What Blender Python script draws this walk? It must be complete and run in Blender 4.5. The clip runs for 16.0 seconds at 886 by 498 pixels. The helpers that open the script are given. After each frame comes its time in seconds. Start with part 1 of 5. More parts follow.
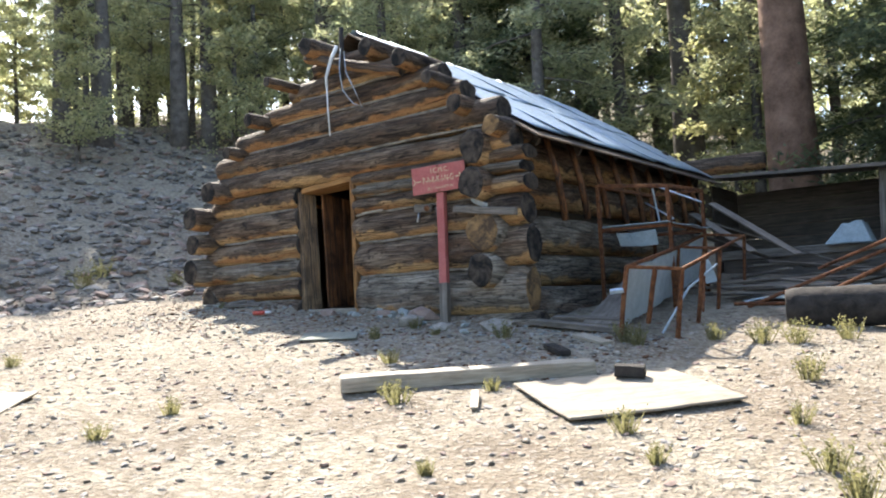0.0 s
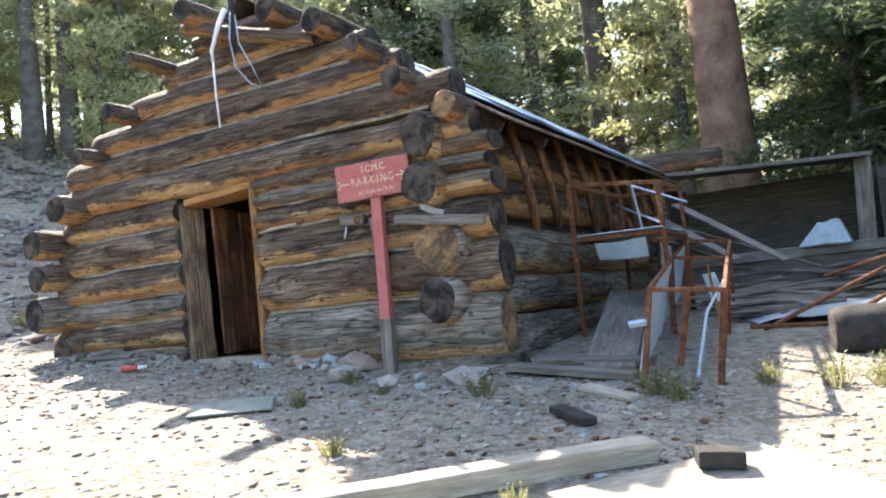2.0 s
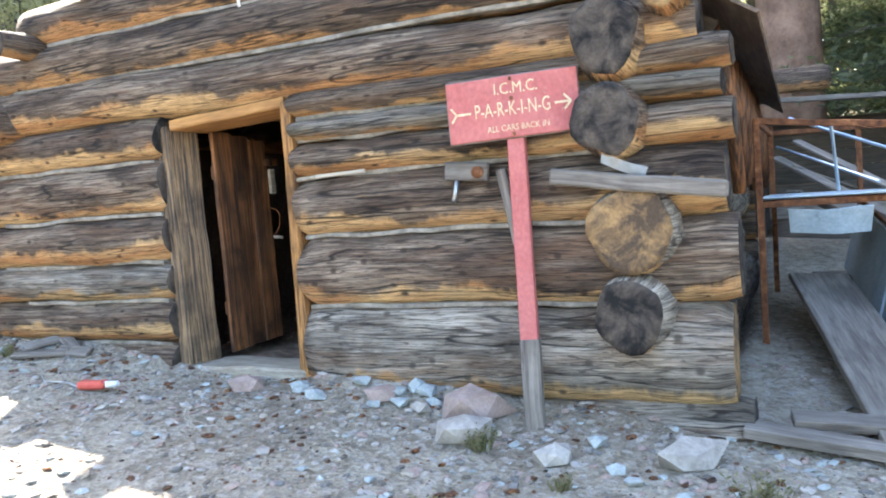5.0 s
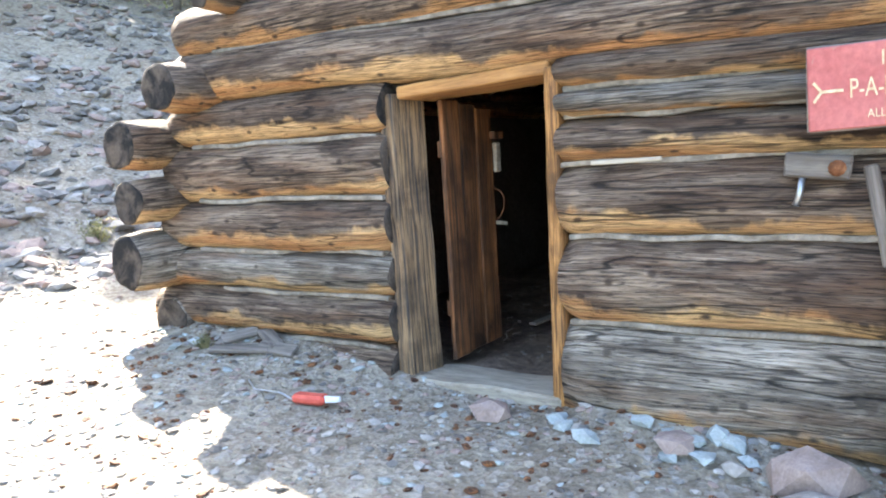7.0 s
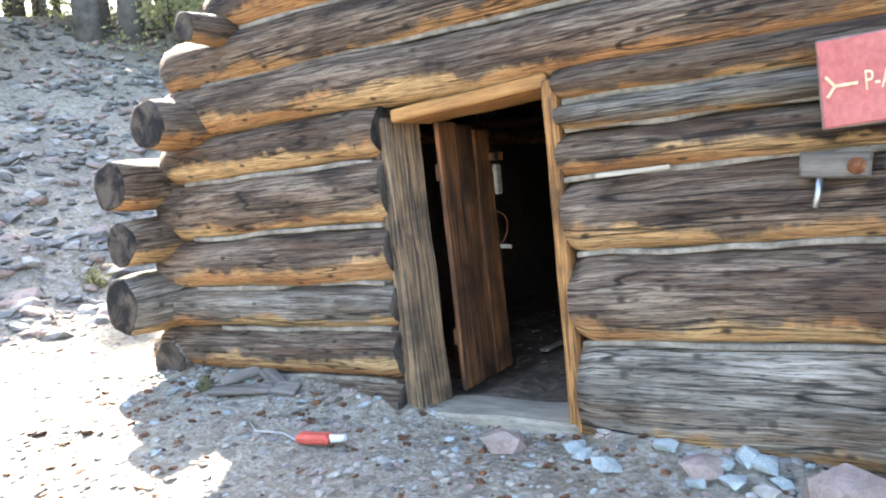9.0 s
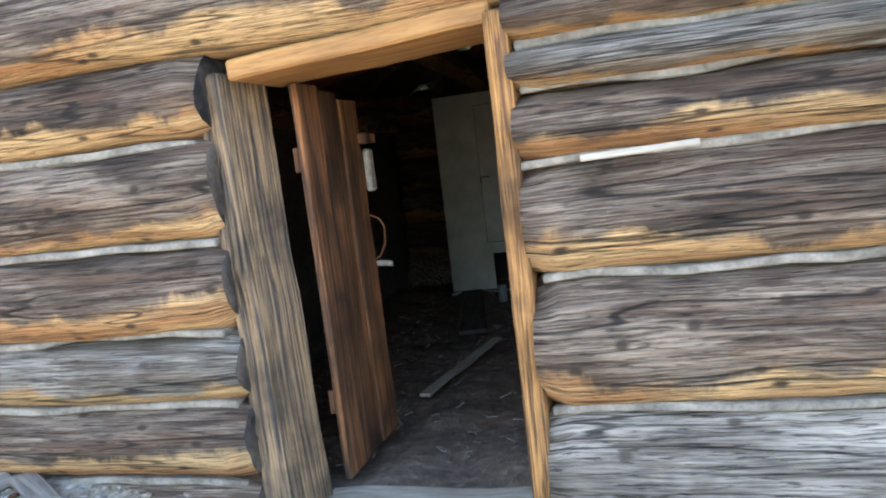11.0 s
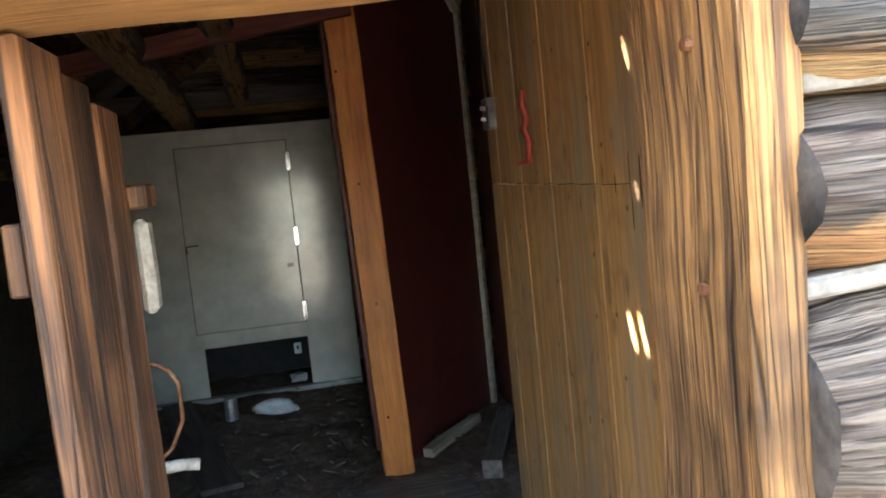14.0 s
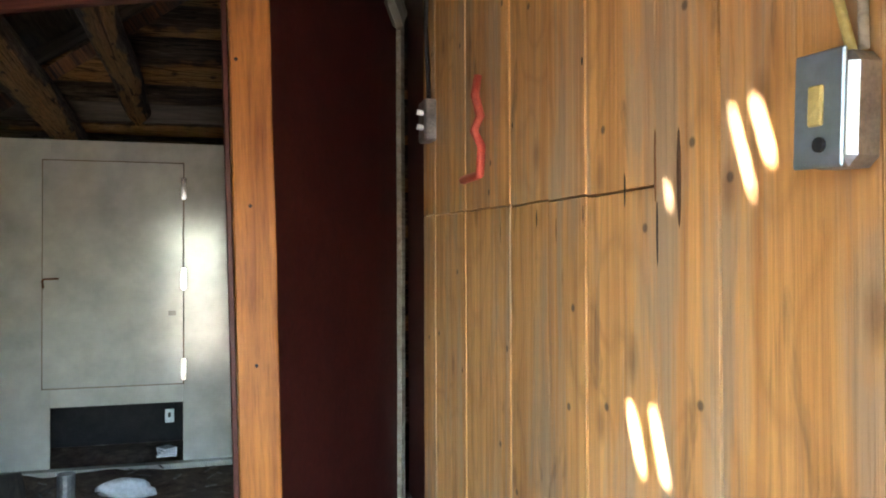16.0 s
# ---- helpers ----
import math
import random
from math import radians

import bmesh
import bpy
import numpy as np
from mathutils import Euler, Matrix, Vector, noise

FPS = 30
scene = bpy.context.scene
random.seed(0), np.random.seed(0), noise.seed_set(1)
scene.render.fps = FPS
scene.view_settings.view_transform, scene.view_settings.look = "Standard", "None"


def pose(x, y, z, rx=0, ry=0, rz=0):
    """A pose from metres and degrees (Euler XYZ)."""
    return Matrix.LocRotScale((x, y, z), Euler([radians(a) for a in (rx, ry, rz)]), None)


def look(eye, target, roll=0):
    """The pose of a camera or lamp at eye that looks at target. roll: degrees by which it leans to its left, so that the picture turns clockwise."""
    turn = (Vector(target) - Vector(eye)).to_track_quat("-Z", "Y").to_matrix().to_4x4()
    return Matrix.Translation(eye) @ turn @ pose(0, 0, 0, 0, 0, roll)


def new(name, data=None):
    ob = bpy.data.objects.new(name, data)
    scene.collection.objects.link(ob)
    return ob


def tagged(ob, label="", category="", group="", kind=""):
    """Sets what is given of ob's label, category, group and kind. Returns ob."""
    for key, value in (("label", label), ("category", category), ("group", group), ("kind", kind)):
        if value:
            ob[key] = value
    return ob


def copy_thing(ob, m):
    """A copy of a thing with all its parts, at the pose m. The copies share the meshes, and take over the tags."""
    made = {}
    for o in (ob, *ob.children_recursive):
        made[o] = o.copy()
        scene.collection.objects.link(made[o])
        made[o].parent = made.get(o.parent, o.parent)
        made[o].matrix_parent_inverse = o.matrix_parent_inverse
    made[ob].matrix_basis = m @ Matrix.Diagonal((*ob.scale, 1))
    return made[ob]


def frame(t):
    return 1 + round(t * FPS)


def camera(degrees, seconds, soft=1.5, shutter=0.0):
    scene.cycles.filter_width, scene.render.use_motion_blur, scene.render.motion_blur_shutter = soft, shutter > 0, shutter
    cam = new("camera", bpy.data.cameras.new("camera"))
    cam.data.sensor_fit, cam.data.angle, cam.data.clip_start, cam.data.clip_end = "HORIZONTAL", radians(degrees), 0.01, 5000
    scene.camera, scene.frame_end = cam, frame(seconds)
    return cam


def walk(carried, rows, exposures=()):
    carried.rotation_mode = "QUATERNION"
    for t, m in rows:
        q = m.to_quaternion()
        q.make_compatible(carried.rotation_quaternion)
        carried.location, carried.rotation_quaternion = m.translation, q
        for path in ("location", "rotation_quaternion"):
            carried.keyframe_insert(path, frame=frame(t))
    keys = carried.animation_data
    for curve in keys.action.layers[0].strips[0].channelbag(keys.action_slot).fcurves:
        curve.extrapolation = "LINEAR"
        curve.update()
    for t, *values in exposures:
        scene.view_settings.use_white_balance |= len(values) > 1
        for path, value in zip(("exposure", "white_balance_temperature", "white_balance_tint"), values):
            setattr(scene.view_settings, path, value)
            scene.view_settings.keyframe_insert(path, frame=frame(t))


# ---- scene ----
cam = camera(58.7, 16.0, soft=2.0)
PATH = [
    (0, (7.369, -7.84, 0.004), (6.173, -6.243, 0.139), -3.0),
    (0.5, (6.938, -7.395, 0.037), (5.746, -5.793, 0.15), -5.5),
    (1, (6.531, -7.04, 0.087), (5.487, -5.341, 0.24), -2.7),
    (1.5, (6.075, -6.691, 0.15), (5.063, -4.966, 0.208), -4.9),
    (1.6, (5.977, -6.586, 0.183), (4.868, -4.923, 0.258), -5.9),
    (2, (5.578, -6.172, 0.29), (4.617, -4.424, 0.437), -5.8),
    (2.5, (5.115, -5.95, 0.348), (4.127, -4.212, 0.376), -4.8),
    (3, (4.715, -5.494, 0.436), (3.799, -3.717, 0.505), -10.7),
    (3.2, (4.565, -5.373, 0.445), (3.753, -3.552, 0.602), -8.2),
    (5.3, (2.789, -4.116, 1.101), (1.927, -2.317, 0.958), -3.3),
    (5.5, (2.599, -4.0, 1.147), (1.586, -2.278, 1.065), -6.4),
    (6, (2.112, -4.015, 1.187), (1.118, -2.286, 1.036), -2.9),
    (6.5, (1.864, -3.875, 1.265), (0.879, -2.157, 0.988), -0.3),
    (7, (1.797, -3.877, 1.291), (0.719, -2.207, 1.068), -2.8),
    (7.5, (1.829, -3.911, 1.322), (0.709, -2.27, 1.096), -1.5),
    (8, (1.812, -3.957, 1.327), (0.676, -2.326, 1.102), -0.3),
    (8.5, (1.789, -3.953, 1.297), (0.691, -2.298, 1.063), -1.0),
    (9, (1.714, -3.725, 1.217), (0.625, -2.052, 1.084), -5.6),
    (9.5, (1.424, -3.546, 1.246), (0.35, -1.862, 1.15), -6.8),
    (9.8, (1.247, -3.458, 1.265), (0.356, -1.675, 1.102), -6.3),
    (10, (1.144, -3.368, 1.269), (0.365, -1.536, 1.076), -5.4),
    (10.2, (1.055, -3.205, 1.239), (0.256, -1.383, 1.041), -6.2),
    (12.3, (-0.276, -1.902, 1.372), (-0.213, 0.082, 1.127), -6.2),
    (12.5, (-0.336, -1.786, 1.392), (-0.234, 0.19, 1.102), -6.0),
    (13, (-0.4, -1.421, 1.36), (-0.213, 0.56, 1.161), -7.0),
    (13.5, (-0.434, -1.118, 1.349), (-0.155, 0.857, 1.205), -6.3),
    (14, (-0.506, -0.875, 1.407), (-0.143, 1.085, 1.244), -5.8),
    (14.5, (-0.454, -0.63, 1.341), (0.007, 1.309, 1.184), -2.3),
    (15, (-0.372, -0.317, 1.321), (0.019, 1.644, 1.281), -3.8),
    (15.5, (-0.383, -0.165, 1.361), (0.088, 1.779, 1.348), -2.3),
    (16, (-0.287, -0.025, 1.246), (0.262, 1.898, 1.273), -0.2),
]
EXPOSURES = [(0.0, 1.85), (1.0, 2.1), (3.2, 2.9), (5.3, 3.4), (6.0, 3.4), (9.5, 3.45), (10.2, 3.5), (12.3, 4.05), (13.0, 4.35), (14.0, 4.7), (14.5, 5.15), (15.0, 5.75), (16.0, 6.1)]
walk(cam, [(t, look(eye, target, roll)) for t, eye, target, roll in PATH], EXPOSURES)
SUN_DIR = Vector((-0.80, 0.54, 1.0)).normalized()
world = bpy.data.worlds.new("sky")
scene.world = world
world.use_nodes = True
wn = world.node_tree
sky = wn.nodes.new("ShaderNodeTexSky")
sky.sky_type = 'NISHITA'
sky.sun_disc = False
sky.sun_elevation = math.asin(SUN_DIR.z)
sky.sun_rotation = math.atan2(SUN_DIR.x, SUN_DIR.y)
sky.air_density, sky.dust_density = 1.0, 1.5
wn.links.new(sky.outputs[0], wn.nodes["Background"].inputs[0])
wn.nodes["Background"].inputs[1].default_value = 0.15
sun = new("sun", bpy.data.lights.new("sun", "SUN"))
sun.data.energy, sun.data.angle, sun.data.color = 5.0, radians(0.6), (1.0, 0.93, 0.82)
sun.matrix_world = look(SUN_DIR * 40, (0, 0, 0))


# ---- materials ----
def nt(name, rough=0.85, metal=0.0, spec=0.3):
    m = bpy.data.materials.new(name)
    m.use_nodes = True
    b = m.node_tree.nodes["Principled BSDF"]
    b.inputs["Roughness"].default_value = rough
    b.inputs["Metallic"].default_value = metal
    b.inputs["Specular IOR Level"].default_value = spec
    return m, m.node_tree.nodes, m.node_tree.links, b


def ramp(n, l, src, stops):
    r = n.new("ShaderNodeValToRGB")
    while len(r.color_ramp.elements) < len(stops):
        r.color_ramp.elements.new(0.5)
    for e, (p, c) in zip(r.color_ramp.elements, stops):
        e.position = p
        e.color = (c, c, c, 1) if isinstance(c, (int, float)) else (*c, 1)
    l.new(src, r.inputs[0])
    return r.outputs[0]


def mix(n, l, f, a, b, mode="MIX"):
    x = n.new("ShaderNodeMix")
    x.data_type, x.blend_type = "RGBA", mode
    for sock, v in ((x.inputs[0], f), (x.inputs[6], a), (x.inputs[7], b)):
        if isinstance(v, (int, float)):
            sock.default_value = v
        elif isinstance(v, tuple):
            sock.default_value = (*v, 1)
        else:
            l.new(v, sock)
    return x.outputs[2]


def mth(n, l, op, a, b=0.0, clamp=False):
    x = n.new("ShaderNodeMath")
    x.operation, x.use_clamp = op, clamp
    for sock, v in zip(x.inputs, (a, b)):
        if isinstance(v, (int, float)):
            sock.default_value = v
        else:
            l.new(v, sock)
    return x.outputs[0]


def noi(n, l, vec, scale, detail=4.0, rough=0.55, dist=0.0):
    x = n.new("ShaderNodeTexNoise")
    x.inputs["Scale"].default_value, x.inputs["Detail"].default_value = scale, detail
    x.inputs["Roughness"].default_value, x.inputs["Distortion"].default_value = rough, dist
    if vec is not None:
        l.new(vec, x.inputs["Vector"])
    return x.outputs[0]


def mapped(n, l, src, scale=(1, 1, 1)):
    x = n.new("ShaderNodeMapping")
    x.inputs["Scale"].default_value = scale
    l.new(src, x.inputs["Vector"])
    return x


def bump(n, l, b, h, strength=0.5, dist=0.02):
    x = n.new("ShaderNodeBump")
    x.inputs["Strength"].default_value, x.inputs["Distance"].default_value = strength, dist
    l.new(h, x.inputs["Height"])
    l.new(x.outputs[0], b.inputs["Normal"])


def shifted(n, l, src, amount=37.0):
    """Coordinates moved by each object's own random number."""
    oi = n.new("ShaderNodeObjectInfo")
    a = n.new("ShaderNodeVectorMath")
    a.operation = "ADD"
    l.new(src, a.inputs[0])
    l.new(mth(n, l, "MULTIPLY", oi.outputs["Random"], amount), a.inputs[1])
    return a.outputs[0], oi.outputs["Random"]


def log_material(name, grey, dark, fresh, amount):
    """Weathered round timber: grain along u (metres), v runs round the log from its top; fresh wood where the bark fell last, low on the face."""
    m, n, l, b = nt(name, 0.8)
    uv = n.new("ShaderNodeTexCoord").outputs["UV"]
    vec, rnd = shifted(n, l, uv)
    grain = noi(n, l, mapped(n, l, vec, (2.2, 46, 1)).outputs[0], 1.0, 7, 0.65, 0.7)
    fine = noi(n, l, mapped(n, l, vec, (9, 160, 1)).outputs[0], 1.0, 3, 0.6, 0.3)
    blot = noi(n, l, mapped(n, l, vec, (1.3, 5, 1)).outputs[0], 1.0, 4, 0.6, 0.8)
    base = mix(n, l, ramp(n, l, grain, [(0.40, 0.0), (0.57, 1.0)]), dark, grey)
    base = mix(n, l, ramp(n, l, blot, [(0.40, 0.0), (0.66, 1.0)]), base, tuple(c * 0.62 for c in dark))
    warm = noi(n, l, mapped(n, l, vec, (0.9, 9, 1)).outputs[0], 1.0, 3, 0.5, 0.5)
    base = mix(n, l, mth(n, l, "MULTIPLY", ramp(n, l, warm, [(0.5, 0.0), (0.68, 1.0)]), 0.42), base, (0.20, 0.11, 0.06))
    sx = n.new("ShaderNodeSeparateXYZ")
    l.new(uv, sx.inputs[0])
    edge = noi(n, l, mapped(n, l, vec, (3.2, 2.0, 1)).outputs[0], 1.0, 5, 0.6, 0.6)
    run = noi(n, l, mapped(n, l, vec, (0.8, 0.2, 1)).outputs[0], 1.0, 2, 0.5)
    v = mth(n, l, "ADD", sx.outputs[1], mth(n, l, "MULTIPLY", mth(n, l, "SUBTRACT", edge, 0.5), 0.26))
    v = mth(n, l, "ADD", v, mth(n, l, "MULTIPLY", mth(n, l, "SUBTRACT", run, 0.5), 0.30))
    v = mth(n, l, "ADD", v, mth(n, l, "MULTIPLY", mth(n, l, "SUBTRACT", rnd, 0.5), 0.06))
    band = ramp(n, l, v, [(0.330 - amount, 0.0), (0.365 - amount, 1.0), (0.56, 1.0), (0.60, 0.0)])
    fcol = mix(n, l, ramp(n, l, grain, [(0.3, 0.0), (0.65, 1.0)]), tuple(c * 0.6 for c in fresh), fresh)
    fcol = mix(n, l, ramp(n, l, warm, [(0.42, 0.0), (0.62, 1.0)]), fcol, (0.38, 0.185, 0.075))
    col = mix(n, l, band, base, fcol)
    crack = ramp(n, l, fine, [(0.37, 0.12), (0.44, 1.0)])
    ring = noi(n, l, mapped(n, l, vec, (0.55, 16, 1)).outputs[0], 1.0, 2, 0.5, 0.35)
    lines = ramp(n, l, mth(n, l, "PINGPONG", mth(n, l, "MULTIPLY", ring, 14.0), 1.0), [(0.0, 0.30), (0.16, 1.0)])
    col = mix(n, l, 0.55, col, lines, "MULTIPLY")
    split = ramp(n, l, mth(n, l, "ABSOLUTE", mth(n, l, "SUBTRACT", noi(n, l, mapped(n, l, vec, (0.45, 7, 1)).outputs[0], 1.0, 3, 0.5, 0.15), 0.5)), [(0.004, 0.12), (0.012, 1.0)])
    col = mix(n, l, 0.85, col, split, "MULTIPLY")
    col = mix(n, l, 0.75, col, crack, "MULTIPLY")
    hair = noi(n, l, mapped(n, l, vec, (4.5, 210, 1)).outputs[0], 1.0, 3, 0.65, 0.25)
    col = mix(n, l, 0.7, col, ramp(n, l, hair, [(0.38, 0.4), (0.48, 1.15), (0.64, 1.7)]), "MULTIPLY")
    kn = n.new("ShaderNodeTexVoronoi")
    kn.voronoi_dimensions = "2D"
    kn.inputs["Scale"].default_value = 1.0
    l.new(mapped(n, l, vec, (2.6, 5.0, 1)).outputs[0], kn.inputs["Vector"])
    col = mix(n, l, ramp(n, l, kn.outputs["Distance"], [(0.035, 0.85), (0.085, 0.0)]), col, tuple(c * 0.45 for c in dark))
    l.new(col, b.inputs["Base Color"])
    h = mth(n, l, "ADD", mth(n, l, "MULTIPLY", grain, 0.7), mth(n, l, "MULTIPLY", mth(n, l, "ADD", fine, hair), 0.4))
    h = mth(n, l, "SUBTRACT", h, mth(n, l, "MULTIPLY", band, 0.25))
    h = mth(n, l, 'ADD', h, mth(n, l, 'MULTIPLY', mth(n, l, 'ADD', lines, split), 0.3))
    bump(n, l, b, h, 1.0, 0.03)
    return m


def wood(name, light, dark, stretch=(30, 30, 1.5), rough=0.75, stain=0.4, spec=0.3, coord="Object", sharp=0.0):
    """Sawn timber; the short axis of the stretch is the grain."""
    m, n, l, b = nt(name, rough, 0, spec)
    vec, rnd = shifted(n, l, n.new("ShaderNodeTexCoord").outputs[coord])
    g = noi(n, l, mapped(n, l, vec, stretch).outputs[0], 1.0, 6, 0.6, 0.8)
    f = noi(n, l, mapped(n, l, vec, tuple(4 * s for s in stretch)).outputs[0], 1.0, 3, 0.6, 0.2)
    s = noi(n, l, vec, 2.2, 4, 0.6, 0.4)
    col = mix(n, l, ramp(n, l, g, [(0.32 + sharp, 0.0), (0.66 - sharp, 1.0)]), dark, light)
    col = mix(n, l, mth(n, l, "MULTIPLY", ramp(n, l, s, [(0.45, 0.0), (0.68, 1.0)]), stain), col, tuple(c * 0.4 for c in dark))
    col = mix(n, l, 0.5, col, ramp(n, l, f, [(0.3, 0.45), (0.5, 1.0)]), "MULTIPLY")
    col = mix(n, l, 1.0, col, ramp(n, l, rnd, [(0, 0.74), (1, 1.0)]), "MULTIPLY")
    h = mth(n, l, "ADD", g, mth(n, l, "MULTIPLY", f, 0.5))
    if sharp:
        # weather-checked: the soft rings have worn back to dark grooves
        ring = noi(n, l, mapped(n, l, vec, tuple(c * 0.22 for c in stretch)).outputs[0], 1.0, 2, 0.5, 0.5)
        groove = ramp(n, l, mth(n, l, "PINGPONG", mth(n, l, "MULTIPLY", ring, 16.0), 1.0), [(0.05, 0.22), (0.34, 1.0)])
        worn = ramp(n, l, noi(n, l, vec, 3.4, 3, 0.6), [(0.40, 0.25), (0.58, 0.95)])
        col = mix(n, l, worn, col, mix(n, l, 1.0, col, groove, "MULTIPLY"))
        h = mth(n, l, "ADD", h, groove)
    l.new(col, b.inputs["Base Color"])
    bump(n, l, b, h, 0.6, 0.008)
    return m


def speckled(name, stops, scale, rough=0.9, metal=0.0, fine=8.0, bumpy=0.4, spec=0.3, coord="Object"):
    """Stone, earth, rust, paint: blotches in a colour ramp with a finer grain."""
    m, n, l, b = nt(name, rough, metal, spec)
    vec, _ = shifted(n, l, n.new("ShaderNodeTexCoord").outputs[coord])
    a = noi(n, l, vec, scale, 6, 0.62, 0.3)
    c = noi(n, l, vec, scale * fine, 4, 0.6)
    col = mix(n, l, 0.6, ramp(n, l, a, stops), ramp(n, l, c, [(0.3, 0.55), (0.7, 1.0)]), "MULTIPLY")
    l.new(col, b.inputs["Base Color"])
    bump(n, l, b, mth(n, l, "ADD", a, mth(n, l, "MULTIPLY", c, 0.4)), bumpy, 0.02)
    return m


def aged_board(name, light, dark):
    """Old pine lining: growth rings along z, knots, grey weathered streaks and small dark nail marks."""
    m, n, l, b = nt(name, 0.5, 0, 0.35)
    vec, rnd = shifted(n, l, n.new("ShaderNodeTexCoord").outputs["Object"])
    sx = n.new("ShaderNodeSeparateXYZ")
    l.new(vec, sx.inputs[0])
    flat = n.new("ShaderNodeCombineXYZ")
    l.new(sx.outputs[1], flat.inputs[0])
    l.new(sx.outputs[2], flat.inputs[1])
    warp = noi(n, l, mapped(n, l, vec, (3, 3, 0.9)).outputs[0], 1.0, 2, 0.5)
    kn = n.new("ShaderNodeTexVoronoi")
    kn.voronoi_dimensions = "2D"
    kn.inputs["Scale"].default_value = 1.0
    l.new(mapped(n, l, flat.outputs[0], (3.2, 1.5, 1)).outputs[0], kn.inputs["Vector"])
    knot = ramp(n, l, kn.outputs["Distance"], [(0.02, 1.0), (0.07, 0.0)])
    near = ramp(n, l, kn.outputs["Distance"], [(0.0, 1.0), (0.42, 0.0)])
    g = noi(n, l, mapped(n, l, vec, (34, 34, 0.7)).outputs[0], 1.0, 4, 0.6, 0.5)
    rings = mth(n, l, "PINGPONG", mth(n, l, "ADD", mth(n, l, "MULTIPLY", warp, 22.0), mth(n, l, "MULTIPLY", near, 3.0)), 1.0)
    f = noi(n, l, mapped(n, l, vec, (170, 170, 4)).outputs[0], 1.0, 3, 0.6, 0.2)
    col = mix(n, l, ramp(n, l, g, [(0.30, 0.0), (0.66, 1.0)]), dark, light)
    col = mix(n, l, mth(n, l, "MULTIPLY", ramp(n, l, rings, [(0.0, 1.0), (0.35, 0.0)]), 0.35), col, tuple(c * 0.75 for c in dark))
    grey = noi(n, l, mapped(n, l, vec, (9, 9, 1.1)).outputs[0], 1.0, 5, 0.62, 0.6)
    col = mix(n, l, mth(n, l, "MULTIPLY", ramp(n, l, grey, [(0.47, 0.0), (0.60, 1.0)]), 0.62), col, (0.37, 0.30, 0.215))
    dirt = noi(n, l, mapped(n, l, vec, (14, 14, 3.0)).outputs[0], 1.0, 4, 0.6, 1.0)
    col = mix(n, l, mth(n, l, "MULTIPLY", ramp(n, l, dirt, [(0.60, 0.0), (0.70, 1.0)]), 0.6), col, (0.16, 0.095, 0.05))
    col = mix(n, l, mth(n, l, "MULTIPLY", knot, 0.6), col, (0.20, 0.085, 0.032))
    nails = n.new("ShaderNodeTexVoronoi")
    nails.voronoi_dimensions = "2D"
    nails.inputs["Scale"].default_value = 3.1
    l.new(flat.outputs[0], nails.inputs["Vector"])
    col = mix(n, l, ramp(n, l, nails.outputs["Distance"], [(0.016, 0.8), (0.030, 0.0)]), col, (0.05, 0.032, 0.024))
    col = mix(n, l, 0.45, col, ramp(n, l, f, [(0.3, 0.5), (0.5, 1.0)]), "MULTIPLY")
    col = mix(n, l, 1.0, col, ramp(n, l, rnd, [(0, 0.78), (1, 1.0)]), "MULTIPLY")
    l.new(col, b.inputs["Base Color"])
    bump(n, l, b, mth(n, l, "ADD", g, mth(n, l, "MULTIPLY", f, 0.5)), 0.5, 0.006)
    return m


def end_grain(name, light, dark):
    m, n, l, b = nt(name, 0.9)
    vec, rnd = shifted(n, l, n.new("ShaderNodeTexCoord").outputs["Object"])
    a = noi(n, l, vec, 7, 5, 0.6, 0.5)
    f = noi(n, l, vec, 60, 3, 0.6)
    col = mix(n, l, ramp(n, l, a, [(0.40, 0.0), (0.62, 1.0)]), dark, light)
    l.new(mix(n, l, 0.6, col, ramp(n, l, f, [(0.3, 0.5), (0.6, 1.0)]), "MULTIPLY"), b.inputs["Base Color"])
    bump(n, l, b, f, 0.6, 0.01)
    return m


def ground_material():
    m, n, l, b = nt("dirt", 0.95, 0, 0.15)
    vec = n.new("ShaderNodeTexCoord").outputs["Object"]
    a = noi(n, l, vec, 0.7, 5, 0.6, 0.4)
    c = noi(n, l, vec, 9, 6, 0.68, 0.6)
    d = noi(n, l, vec, 55, 5, 0.7)
    vo = n.new("ShaderNodeTexVoronoi")
    vo.inputs["Scale"].default_value = 26
    l.new(vec, vo.inputs["Vector"])
    col = ramp(n, l, c, [(0.32, (0.158, 0.130, 0.098)), (0.5, (0.315, 0.274, 0.213)), (0.7, (0.45, 0.405, 0.32))])
    col = mix(n, l, mth(n, l, "MULTIPLY", ramp(n, l, a, [(0.42, 0.0), (0.62, 1.0)]), 0.5), col, (0.17, 0.125, 0.09))
    chips = ramp(n, l, vo.outputs["Color"], [(0.70, 0.0), (0.74, 1.0)])
    col = mix(n, l, mth(n, l, "MULTIPLY", chips, 0.45), col, (0.46, 0.42, 0.37))
    col = mix(n, l, 0.65, col, ramp(n, l, d, [(0.3, 0.5), (0.62, 1.0)]), "MULTIPLY")
    l.new(col, b.inputs["Base Color"])
    h = mth(n, l, "ADD", mth(n, l, "MULTIPLY", c, 1.0), mth(n, l, "ADD", mth(n, l, "MULTIPLY", d, 0.35), mth(n, l, "MULTIPLY", vo.outputs["Distance"], 0.5)))
    bump(n, l, b, h, 1.0, 0.04)
    return m


